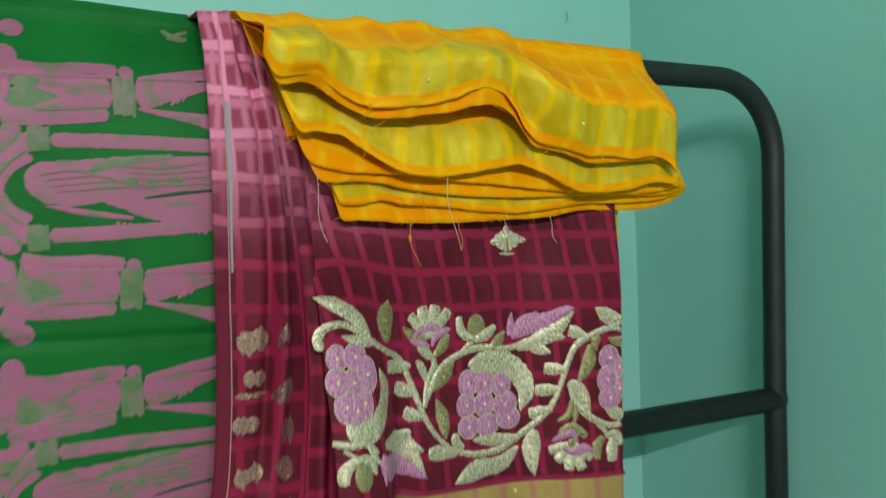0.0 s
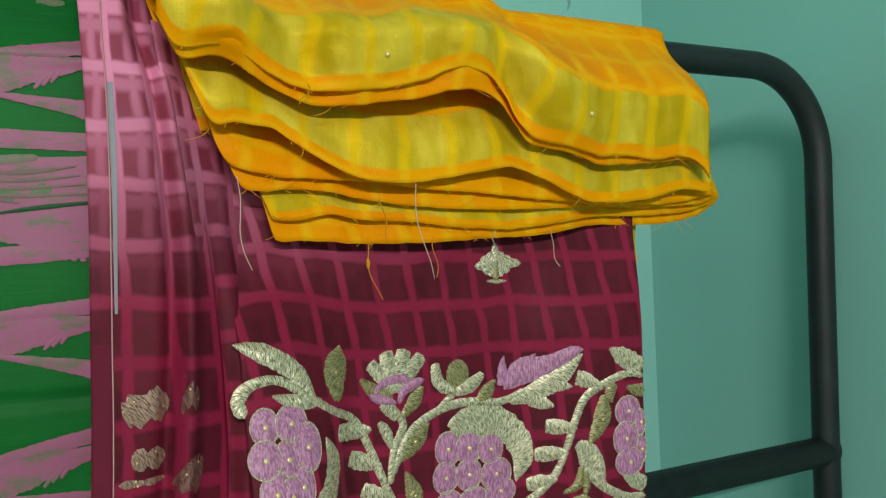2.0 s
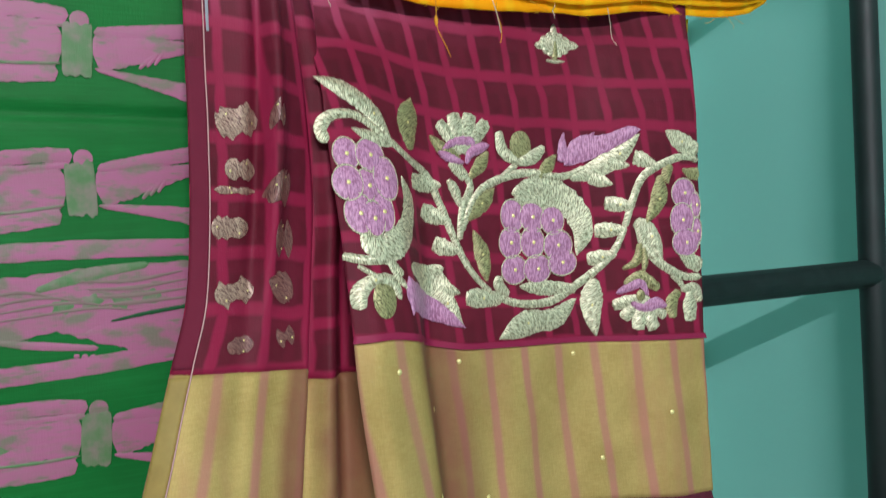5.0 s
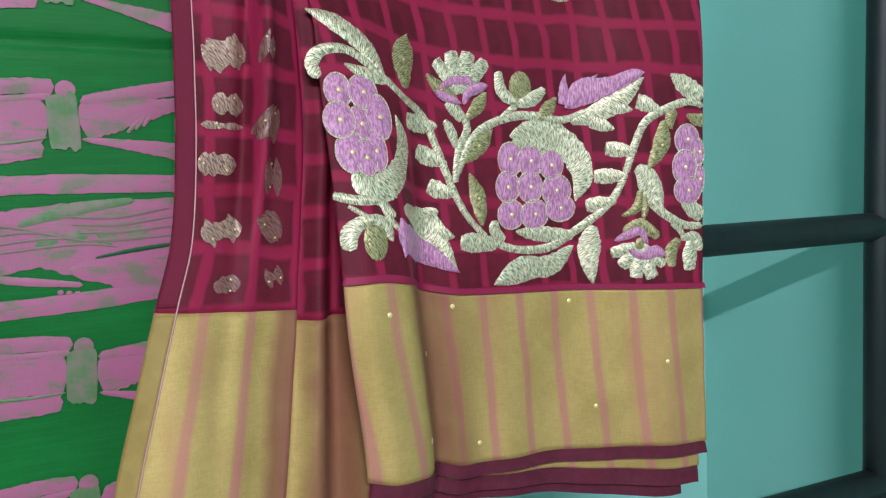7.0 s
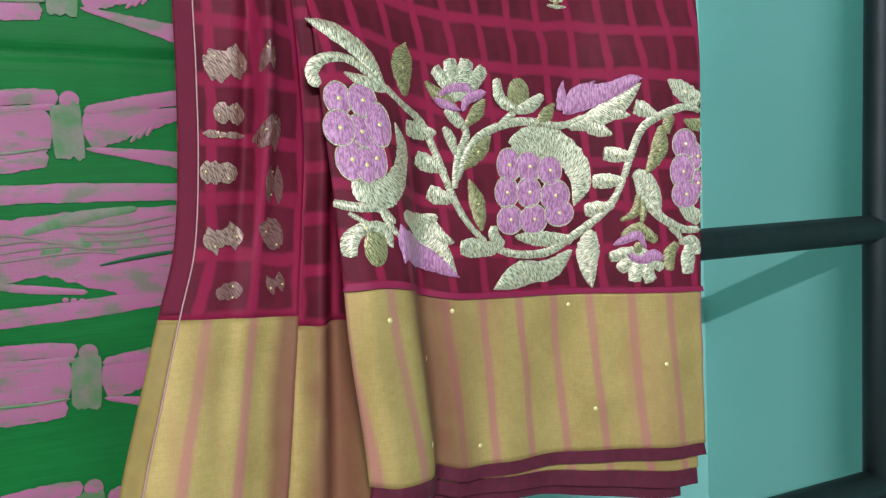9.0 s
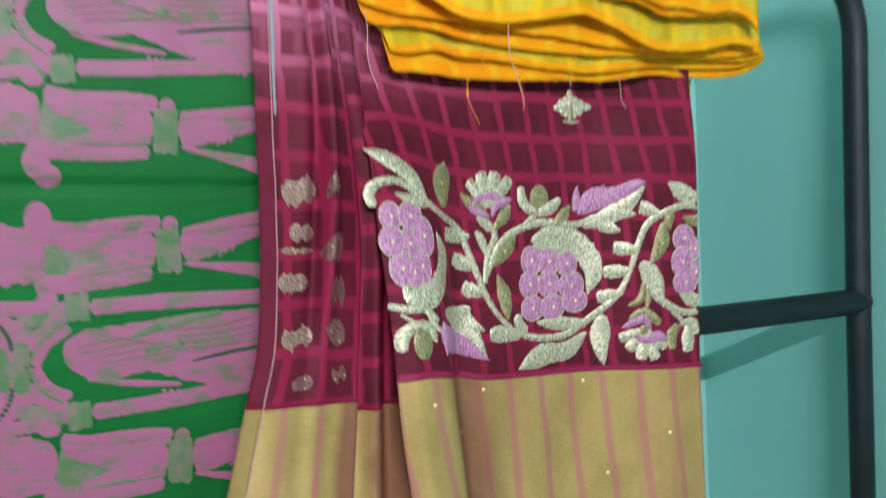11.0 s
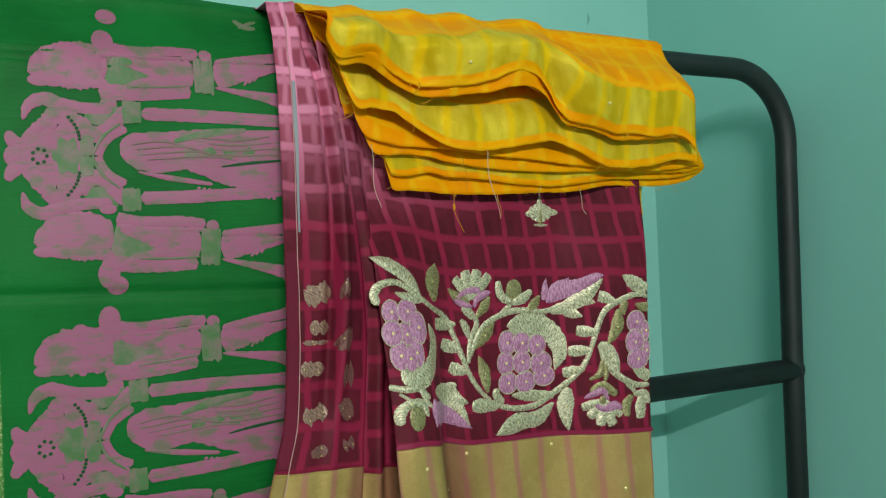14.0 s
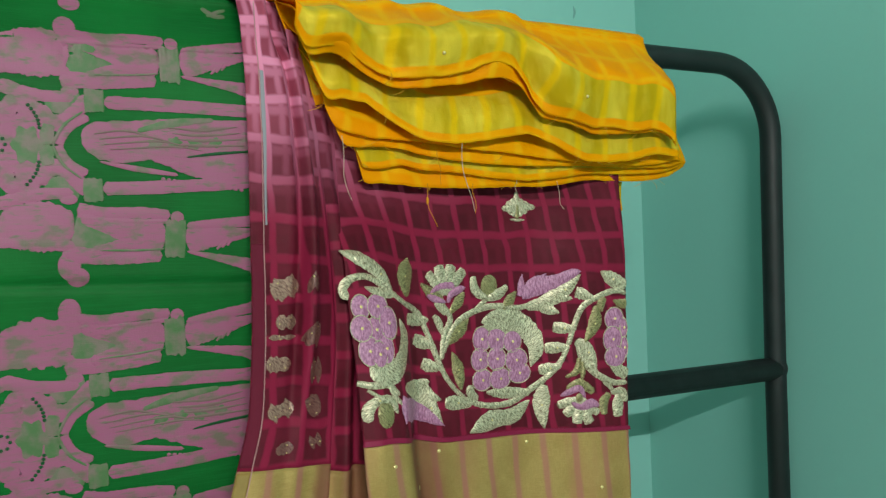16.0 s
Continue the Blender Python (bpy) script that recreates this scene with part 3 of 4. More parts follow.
def pleat_right(z):
    return along([(0.30, 0.205), (0.42, 0.226), (0.56, 0.247), (0.63, 0.258), (0.70, 0.266), (0.85, 0.262), (0.95, 0.25), (1.02, 0.240), (1.09, 0.234)], z)


def pleat_y(x, z):
    s = (x - pleat_left(z)) / (pleat_right(z) - pleat_left(z))
    y = along([(0.35, 0.735), (0.45, 0.748), (0.56, 0.765), (0.65, 0.784), (0.78, 0.790), (0.95, 0.802), (1.09, 0.815)], z)
    y += 0.016 * smooth(0.55, 1.0, s) - 0.006 * math.sin(math.pi * min(1, max(0, s)) * 1.0)
    y -= (0.12 + 0.88 * smooth(0.58, 0.72, z)) * 0.011 * math.exp(-((s - 0.72 - 0.1 * math.sin(8 * z)) / 0.07) ** 2)
    y += (0.12 + 0.88 * smooth(0.58, 0.72, z)) * 0.010 * math.exp(-((s - 0.58 - 0.1 * math.sin(8 * z)) / 0.07) ** 2)
    y += 0.006 * math.sin(s * 6.5 + 7 * z) * smooth(1.02, 0.6, z) + 0.0025 * ruffle(x, z, 22, 4.0)
    return y


def maroon_saree():
    ob = tagged(new("maroon_saree"), "maroon checked organza saree with gold embroidery, hung over the rail", "saree")
    top = 1.078

    def over(x, u, v):
        """The stretch that runs over the rail and down behind it."""
        y, z = spline([(0.95, 0.62), (0.95, 0.9), (0.94, 1.04), (0.912, 1.080), (0.885, 1.087), (0.862, top)], 50)[int(round(v * 50))]
        return (x, y, z + 0.002 * ruffle(x, 0, 12, 8))

    def panel_at(u, v):
        x = 0.232 + 0.458 * u + 0.006 * math.sin(3 * u)
        if v < 0.15:
            return over(x, u, v / 0.15)
        s = (v - 0.15) / 0.85
        x = 0.232 + 0.456 * u + (1 - u) * 0.045 * smooth(0, 0.45, s) - 0.004 * u * s
        z = top + (along(BORDER, x) - top) * s
        return (x, panel_y(x, z), z)

    def panel_uv(u, v):
        s = (v - 0.15) / 0.85
        return (0.46 * u - 0.07 * (s - 0.5), 0.52 * (1 - s))

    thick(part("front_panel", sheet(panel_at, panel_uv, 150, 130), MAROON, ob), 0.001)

    def band(x0, x1, za, zb, yf, dy=0.0):
        def at(u, v):
            x = x0 + (x1 - x0) * u
            z = za(x) + (zb(x) - za(x)) * v
            x += 0.013 * smooth(0.58, 0.42, z) * smooth(0.46, 0.32, x)
            return (x - 0.004 * v * (0.5 - u), yf(x, z) + dy, z)
        return sheet(at, lambda u, v: ((x1 - x0) * u - 0.01 * v, 0.16 * (1 - v)), 140, 30)

    xe = 0.684
    bl, hl = lambda x: along(BORDER, x), lambda x: along(HEMLINE, x)
    thick(part("gold_border", band(0.277, xe, bl, hl, panel_y), ZARI, ob, "gold tissue border with rose stripes"), 0.001)
    thick(part("piping", band(0.277, xe, lambda x: bl(x) + 0.0045, lambda x: bl(x) - 0.001, panel_y, -0.0024), plain("rose_edge", (0.27, 0.012, 0.058), 0.6), ob, "rose line above the border"), 0.0008)
    thick(part("hem", band(0.277, xe, hl, lambda x: hl(x) - 0.0125, panel_y), HEM, ob, "maroon hem"), 0.001)
    # the second layer, a little lower and behind
    low = lambda d, e: (lambda x: hl(x) - d - e * smooth(0.40, 0.68, x))
    thick(part("back_border", band(0.286, xe - 0.004, lambda x: hl(x) + 0.05, low(0.016, 0.012), panel_y, 0.009), ZARI, ob, "gold tissue border of the rear layer"), 0.001)
    thick(part("back_hem", band(0.286, xe - 0.004, low(0.016, 0.012), low(0.030, 0.016), panel_y, 0.009), HEM, ob, "maroon hem of the rear layer"), 0.001)
    thick(part("rear_fold", band(0.29, xe - 0.020, low(0.028, 0.012), low(0.040, 0.020), panel_y, 0.018), HEM, ob, "maroon rear fold"), 0.001)

    # the pleat beside the panel
    def pleat_at(u, v, za, zb):
        z = za + (zb - za) * v
        bl_ = 0.574 - 0.010 * u
        if zb < 0.5 or za < 0.6:
            z = bl_ + (0.335 - bl_) * v
        else:
            z = za + (bl_ - za) * v
        x = pleat_left(z) + (pleat_right(z) - pleat_left(z)) * u
        return (x, pleat_y(x, z), z)

    def pleat_body(u, v):
        if v < 0.15:
            return over(0.174 + 0.060 * u, u, v / 0.15)
        x, y, z = pleat_at(u, (v - 0.15) / 0.85, top, 0.57)
        return (x, y + (0.862 - y) * smooth(0.985, 1.06, z) * smooth(0.42, 0.72, u) + 0.016 * smooth(1.03, top, z) * smooth(0.6, 0.3, u), z)

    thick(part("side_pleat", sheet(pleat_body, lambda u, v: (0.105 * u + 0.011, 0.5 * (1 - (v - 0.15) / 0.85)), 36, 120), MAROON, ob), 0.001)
    thick(part("pleat_border", sheet(lambda u, v: pleat_at(u, v, 0.5, 0.3), lambda u, v: (0.125 * u - 0.045, 0.2 * (1 - v)), 36, 40), ZARI, ob, "gold tissue border of the pleat"), 0.001)
    part("stitching", tube([(pleat_left(z) + 0.014, pleat_y(pleat_left(z) + 0.014, z) - 0.0018, z) for z in (1.06 - 0.72 * i / 90 for i in range(91))], 0.00055, 6), STITCH, ob, "pink machine stitching")

    # the tucked fold between pleat and panel
    def inner_at(za, zb):
        def at(u, v):
            z = za + (zb - za) * v
            xa, xb = pleat_right(z) - 0.014, max(pleat_right(z) + 0.05, 0.31)
            x = xa + (xb - xa) * u
            ya, yb = pleat_y(xa, z) + 0.004, panel_y(xb, z) + 0.006
            deep = smooth(0.75, 0.55, z)
            y = ya + (yb - ya) * u + (0.012 + 0.022 * deep) * math.sin(math.pi * u) ** 2 - (0.013 + 0.020 * deep) * math.exp(-((u - 0.45 + 0.05 * deep) / 0.15) ** 2) * smooth(1.05, 0.8, z)
            return (x, y, z)
        return at

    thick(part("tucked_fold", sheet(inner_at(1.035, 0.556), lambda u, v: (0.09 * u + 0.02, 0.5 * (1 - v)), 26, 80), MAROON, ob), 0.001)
    thick(part("tucked_border", sheet(inner_at(0.556, 0.34), lambda u, v: (0.10 * u + 0.03, 0.2 * (1 - v)), 26, 30), ZARI, ob, "gold tissue border of the tucked fold"), 0.001)
    hem_at = lambda u, v: (lambda z: (lambda x: (x, pleat_y(x, z) - 0.0014, z))(pleat_left(z) + 0.0005 + 0.0135 * u))(0.80 + (0.577 - 0.80) * v)
    thick(part("side_hem", sheet(hem_at, lambda u, v: (u, v), 6, 60), plain("rose_maroon_hem", (0.15, 0.011, 0.032), 0.85, 0, 60, 0.25), ob, "doubled rose-maroon side hem"), 0.0008)
    selvedge_at = lambda u, v: (lambda z: (lambda x: (x, pleat_y(x, z) - 0.0014, z))(pleat_left(z) + 0.0135 * u))(0.572 + (0.337 - 0.572) * v)
    thick(part("selvedge", sheet(selvedge_at, lambda u, v: (u, v), 6, 60), plain("dull_gold_selvedge", (0.36, 0.235, 0.065), 0.6, 0, 90, 0.45), ob, "dull gold turned selvedge of the border"), 0.0008)
    # added strip on the cloth, stands for a slit seen through the pleat
    strip = [(pleat_left(z) + 0.017, z) for z in (0.985, 0.94, 0.89, 0.82)]
    part("pale_strip", ribbon(strip, [0.0018, 0.0021, 0.0016, 0.0010], pleat_y, 0.0002, 24, 0.0012), plain("pale_slit_grey", (0.27, 0.27, 0.31), 0.5), ob, "pale grey strip standing for a slit in the pleat")
    embroidery(ob)
    return ob


def embroidery(ob):
    # drawing units, pixels of one camera view, to metres on a flat sheet
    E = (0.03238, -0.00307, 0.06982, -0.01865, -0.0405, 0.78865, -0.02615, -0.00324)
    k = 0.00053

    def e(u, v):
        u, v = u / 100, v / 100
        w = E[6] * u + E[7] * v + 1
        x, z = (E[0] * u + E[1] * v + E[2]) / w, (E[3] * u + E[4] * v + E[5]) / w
        # slide each point along that camera's line of sight onto the hanging cloth
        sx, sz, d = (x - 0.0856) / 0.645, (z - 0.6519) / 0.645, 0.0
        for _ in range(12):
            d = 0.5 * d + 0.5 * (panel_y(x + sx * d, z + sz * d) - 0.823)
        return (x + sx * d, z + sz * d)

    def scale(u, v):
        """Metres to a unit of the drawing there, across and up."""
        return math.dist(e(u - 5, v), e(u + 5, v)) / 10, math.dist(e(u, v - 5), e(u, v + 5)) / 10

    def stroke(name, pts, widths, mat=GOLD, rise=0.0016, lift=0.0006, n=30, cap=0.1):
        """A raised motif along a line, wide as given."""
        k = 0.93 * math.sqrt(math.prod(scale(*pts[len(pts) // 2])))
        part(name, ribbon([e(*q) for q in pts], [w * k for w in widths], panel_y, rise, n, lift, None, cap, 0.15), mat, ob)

    def leaf(pts, widths, mat=GOLD, lift=0.0006, spark=True):
        stroke("leaf", pts, widths, mat, 0.0018, lift, 30, 0.05)
        if spark and max(widths) >= 14:
            x, z = e(*pts[len(pts) // 2])
            part("sequin", disc(x, z, 2.4 * k, 2.4 * k, 0, panel_y, 0.0006, lift=0.0021 + lift), SEQUIN, ob)

    def petal(pts, widths, lift=0.0018):
        stroke("petal", pts, widths, LILAC, 0.0022, lift, 24, 0.08)

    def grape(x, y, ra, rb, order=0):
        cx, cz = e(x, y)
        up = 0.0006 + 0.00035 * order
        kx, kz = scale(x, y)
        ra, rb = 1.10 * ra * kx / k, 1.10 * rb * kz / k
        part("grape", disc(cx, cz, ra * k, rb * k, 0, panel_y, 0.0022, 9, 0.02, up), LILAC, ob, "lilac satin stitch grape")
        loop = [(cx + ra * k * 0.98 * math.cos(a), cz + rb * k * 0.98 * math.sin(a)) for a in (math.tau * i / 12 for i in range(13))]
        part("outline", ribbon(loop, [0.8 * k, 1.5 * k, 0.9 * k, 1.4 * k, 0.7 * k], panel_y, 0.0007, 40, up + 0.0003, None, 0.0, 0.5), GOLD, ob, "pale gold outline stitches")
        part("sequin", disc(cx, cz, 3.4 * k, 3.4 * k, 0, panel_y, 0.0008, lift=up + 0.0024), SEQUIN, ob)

    stem = lambda pts, w=8: stroke("stem", pts, [w * 0.8, w, w, w * 0.75], GOLD, 0.0015, 0.0008, 48, 0.02)
    # the winding stem and its branches
    stem([(655, 120), (700, 162), (735, 196), (760, 248), (780, 298), (800, 345), (825, 385), (855, 416)], 7.5)
    stem([(850, 414), (900, 434), (960, 432), (1005, 405), (1050, 372), (1080, 340), (1100, 298)], 7.5)
    stem([(1098, 302), (1115, 250), (1135, 208), (1170, 186), (1208, 173), (1236, 180)], 7.5)
    stem([(797, 318), (803, 262), (818, 222), (806, 192)], 8)
    stem([(800, 305), (828, 238), (868, 210), (920, 198), (985, 206), (1030, 190)], 7.5)
    stem([(1122, 300), (1132, 332), (1160, 366), (1200, 390), (1234, 392)], 8)
    stem([(1180, 388), (1196, 402), (1205, 418)], 5)
    stem([(578, 341), (620, 349), (662, 351), (690, 378)], 8.5)
    stem([(665, 355), (680, 380), (698, 402)], 6)
    stem([(606, 359), (625, 370), (645, 380)], 5)
    stem([(875, 206), (896, 188), (908, 178)], 6)
    # leaves at the upper end
    leaf([(528, 10), (588, 38), (640, 82), (672, 134)], [2, 15, 17, 13, 4])
    leaf([(553, 134), (541, 106), (560, 83), (602, 82), (642, 108), (670, 138)], [10, 13, 10, 8, 8, 6])
    leaf([(598, 107), (638, 126), (684, 140)], [2, 10, 12, 5])
    leaf([(709, 55), (703, 100), (709, 152)], [1, 19, 23, 17, 8], OLIVE_SHEEN)
    for a, b in (((764, 218), (709, 206)), ((782, 284), (727, 260)), ((800, 338), (748, 322))):
        leaf([a, ((a[0] + b[0]) / 2, (a[1] + b[1]) / 2 + 3), b], [4, 12, 16, 13], spark=False)
    leaf([(800, 258), (790, 228), (777, 207)], [4, 10, 10, 5])
    leaf([(812, 282), (838, 252), (862, 224)], [5, 15, 16, 2], OLIVE_SHEEN)
    leaf([(822, 300), (838, 345), (846, 394)], [2, 14, 15, 4], OLIVE_SHEEN)
    leaf([(872, 428), (838, 424), (806, 423)], [8, 14, 17, 12])
    leaf([(884, 420), (868, 402), (868, 384)], [8, 11, 8], spark=False)
    # the open flower
    leaf([(800, 176), (770, 152), (744, 125)], [8, 14, 11, 4], OLIVE_SHEEN)
    for (x, y), w in (((760, 100), 13), ((787, 84), 16), ((820, 86), 16), ((851, 102), 14)):
        leaf([(805, 160), ((805 + x) / 2, (160 + y) / 2), (x, y)], [7, w, w * 0.85], lift=0.0007, spark=False)
    leaf([(782, 172), (796, 188), (810, 206)], [9, 13, 8])
    leaf([(851, 158), (838, 180), (816, 206)], [4, 13, 5], OLIVE_SHEEN)
    petal([(766, 152), (790, 138), (818, 138), (824, 148)], [3, 8, 9, 3])
    petal([(758, 156), (782, 168), (806, 178)], [3, 9, 7, 3], 0.0021)
    petal([(810, 180), (818, 160), (838, 150), (852, 146)], [4, 8, 9, 3], 0.0024)
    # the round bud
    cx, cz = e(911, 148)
    part("bud", disc(cx, cz, 23 * k, 27 * k, 0, panel_y, 0.002, lift=0.0012), OLIVE_SHEEN, ob, "olive gold stitched bud")
    leaf([(871, 120), (878, 156), (906, 180)], [8, 12, 7], lift=0.0018, spark=False)
    leaf([(954, 152), (932, 170), (904, 180)], [7, 13, 6], lift=0.0018, spark=False)
    leaf([(944, 206), (962, 186), (976, 166)], [6, 13, 3], OLIVE_SHEEN)
    # the half-closed flower
    leaf([(1000, 210), (1044, 196), (1092, 166), (1130, 130)], [6, 18, 19, 3])
    leaf([(1030, 196), (1052, 212), (1078, 222)], [13, 15, 4], spark=False)
    leaf([(1066, 176), (1088, 184), (1110, 188)], [13, 12, 3], spark=False)
    petal([(990, 186), (1020, 158), (1066, 146), (1112, 126), (1130, 122)], [7, 26, 17, 12, 3])
    petal([(990, 126), (988, 148), (990, 180)], [1, 9, 14], 0.0014)
    petal([(1046, 126), (1036, 140), (1020, 160)], [1, 9, 12], 0.0014)
    # the grape bunches in their gold husks
    stroke("husk", [(690, 198), (704, 250), (698, 298), (668, 326), (636, 320), (612, 300)], [4, 22, 26, 26, 22, 8], rise=0.0013)
    for i, row in enumerate(((588, 154, 23, 28), (632, 158, 24, 28), (661, 202, 21, 36), (590, 207, 27, 30), (630, 214, 22, 30), (656, 262, 18, 34), (612, 264, 26, 34), (638, 274, 18, 30))):
        grape(*row, i % 4)
    stroke("husk", [(893, 236), (945, 226), (996, 252), (1022, 302), (1010, 350)], [8, 23, 25, 21, 4], rise=0.0013)
    stroke("husk", [(898, 244), (940, 250), (985, 272)], [8, 16, 14], rise=0.0010)
    for i, row in enumerate(((894, 276, 20, 28), (930, 279, 21, 26), (966, 286, 20, 24), (890, 325, 20, 26), (930, 325, 21, 26), (975, 331, 24, 26), (896, 374, 22, 24), (938, 373, 23, 24), (982, 362, 24, 22))):
        grape(*row, i % 3)
    stroke("husk", [(1198, 352), (1218, 364), (1236, 374)], [4, 14, 12], rise=0.0013)
    for i, row in enumerate(((1208, 240, 20, 25), (1203, 289, 20, 29), (1208, 330, 22, 23), (1229, 262, 8, 22), (1229, 310, 8, 24))):
        grape(*row, i % 3)
    # leaves along the far side
    leaf([(1178, 124), (1206, 146), (1236, 164)], [2, 15, 18, 13])
    leaf([(1158, 190), (1136, 178), (1118, 172)], [8, 14, 14], spark=False)
    for a, b in (((1118, 262), (1062, 256)), ((1102, 304), (1042, 306)), ((1082, 350), (1028, 358))):
        leaf([a, ((a[0] + b[0]) / 2, (a[1] + b[1]) / 2), b], [5, 12, 15, 12])
    leaf([(1166, 206), (1162, 250), (1138, 294)], [5, 16, 15, 2], OLIVE_SHEEN)
    leaf([(1186, 188), (1178, 204), (1180, 222)], [8, 11, 3], OLIVE_SHEEN, spark=False)
    leaf([(1206, 196), (1222, 204), (1236, 206)], [2, 10, 11], OLIVE_SHEEN, spark=False)
    leaf([(1118, 288), (1146, 318), (1166, 368)], [9, 18, 15, 2])
    leaf([(1126, 330), (1118, 362), (1092, 376)], [6, 9, 3], OLIVE_SHEEN, spark=False)
    leaf([(1132, 338), (1134, 362), (1130, 384)], [5, 7, 3], OLIVE_SHEEN, spark=False)
    # leaves and flowers along the foot
    leaf([(1040, 392), (1034, 440), (1042, 498)], [10, 22, 18, 1])
    leaf([(1008, 410), (956, 408), (904, 404)], [8, 12, 13, 3])
    leaf([(1006, 428), (968, 462), (918, 470), (866, 498)], [4, 17, 19, 21, 2])
    leaf([(610, 440), (610, 408), (638, 386), (672, 392), (686, 422)], [13, 16, 11, 13, 5])
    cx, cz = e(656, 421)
    part("bud", disc(cx, cz, 20 * k, 28 * k, 0, panel_y, 0.002, lift=0.0012), OLIVE_SHEEN, ob, "olive gold stitched bud")
    leaf([(704, 362), (742, 394), (772, 432), (802, 474)], [12, 28, 20, 2])
    leaf([(728, 384), (748, 374), (766, 368)], [14, 13, 6], spark=False)
    leaf([(756, 404), (776, 408), (796, 414)], [13, 12, 3], spark=False)
    petal([(698, 380), (712, 416), (744, 442), (804, 476)], [3, 24, 20, 3])
    petal([(708, 420), (708, 436), (706, 450)], [12, 8, 1], 0.0014)
    petal([(742, 442), (744, 456), (744, 464)], [12, 8, 1], 0.0014)
    leaf([(1094, 404), (1124, 392), (1158, 412)], [5, 13, 8], OLIVE_SHEEN)
    for (x, y), w in (((1072, 442), 12), ((1090, 466), 13), ((1118, 486), 15), ((1148, 486), 14), ((1168, 462), 11)):
        leaf([(1126, 428), ((1126 + x) / 2, (428 + y) / 2), (x, y)], [8, w, w * 0.85], lift=0.0007, spark=False)
    petal([(1078, 420), (1104, 408), (1124, 402), (1136, 424)], [3, 9, 8, 4])
    petal([(1104, 436), (1126, 446), (1150, 438), (1168, 444)], [4, 8, 11, 4], 0.0022)
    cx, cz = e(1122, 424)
    part("bud", disc(cx, cz, 9 * k, 11 * k, 0, panel_y, 0.0016, lift=0.0026), OLIVE_SHEEN, ob, "small olive gold flower eye")
    leaf([(1182, 466), (1180, 438), (1194, 416)], [8, 13, 7], OLIVE_SHEEN, spark=False)
    leaf([(1196, 414), (1222, 414), (1232, 436)], [5, 11, 6], spark=False)
    leaf([(1212, 418), (1212, 444), (1212, 472)], [6, 15, 11], lift=0.0012, spark=False)
    # the single small ornament above
    for x, y, w in ((733, -102, 9), (718, -80, 13), (750, -80, 13), (702, -66, 13), (768, -66, 13), (690, -50, 11), (788, -56, 11), (708, -38, 13), (764, -40, 13), (722, -28, 12), (748, -28, 12)):
        u, v = 979 + 0.82 * (x - 735), -38 + 0.82 * (y + 55) + 0.08 * (x - 735)
        stroke("leaf", [(979, -40), ((979 + u) / 2, (v - 40) / 2), (u, v)], [w * 0.5, w * 0.85, w * 0.45], rise=0.0014, n=12)
    leaf([(979, -44), (979, -26), (979, -8)], [5, 9, 4], OLIVE_SHEEN)
    stroke("leaf", [(962, -10), (979, -7), (997, -6)], [2, 4, 2], n=12)
    # gold motifs that show through the pleat, cut by its checks
    veiled = ((0.208, 0.752, 0.0165, 0.0130, 0), (0.208, 0.717, 0.0125, 0.0075, 0), (0.203, 0.7015, 0.0165, 0.0028, 0), (0.197, 0.674, 0.0145, 0.0085, 0), (0.196, 0.626, 0.0155, 0.0090, 0),
              (0.196, 0.588, 0.0100, 0.0060, 1), (0.238, 0.758, 0.0060, 0.0105, 1), (0.237, 0.704, 0.0080, 0.0135, 1), (0.237, 0.664, 0.0080, 0.0135, 1), (0.233, 0.626, 0.0085, 0.0110, 1), (0.232, 0.590, 0.0075, 0.0070, 1))
    for i, (x, z, w, h, dim) in enumerate(veiled):
        tilt = 0.3 * h * math.sin(5 * i + 1)
        part("veiled_motif", ribbon([(x - w, z - tilt), (x, z + 0.4 * tilt), (x + w, z + tilt)], [h * 0.55, h, h * (0.7 + 0.3 * math.sin(3 * i)), h, h * 0.35], pleat_y, 0.0004, 36, 0.0013, None, 0.1, 0.35), VEILED if dim else HALF_VEILED, ob, "gold thread motif behind the sheer cloth")
        for j in range(2):
            a = 2.4 * j + i
            part("sequin", disc(x + 0.7 * w * math.cos(a), z + 0.7 * h * math.sin(a), 0.0008, 0.0008, 0, pleat_y, 0.0005, lift=0.0019), SEQUIN, ob)
    for x, z in ((0.311, 0.557), (0.350, 0.449), (0.404, 0.545), (0.537, 0.536), (0.56, 0.43), (0.635, 0.468), (0.43, 0.415), (0.372, 0.508)):
        part("sequin", disc(x, z, 0.0023, 0.0023, 0, panel_y, 0.0012, lift=0.0012), SEQUIN, ob)


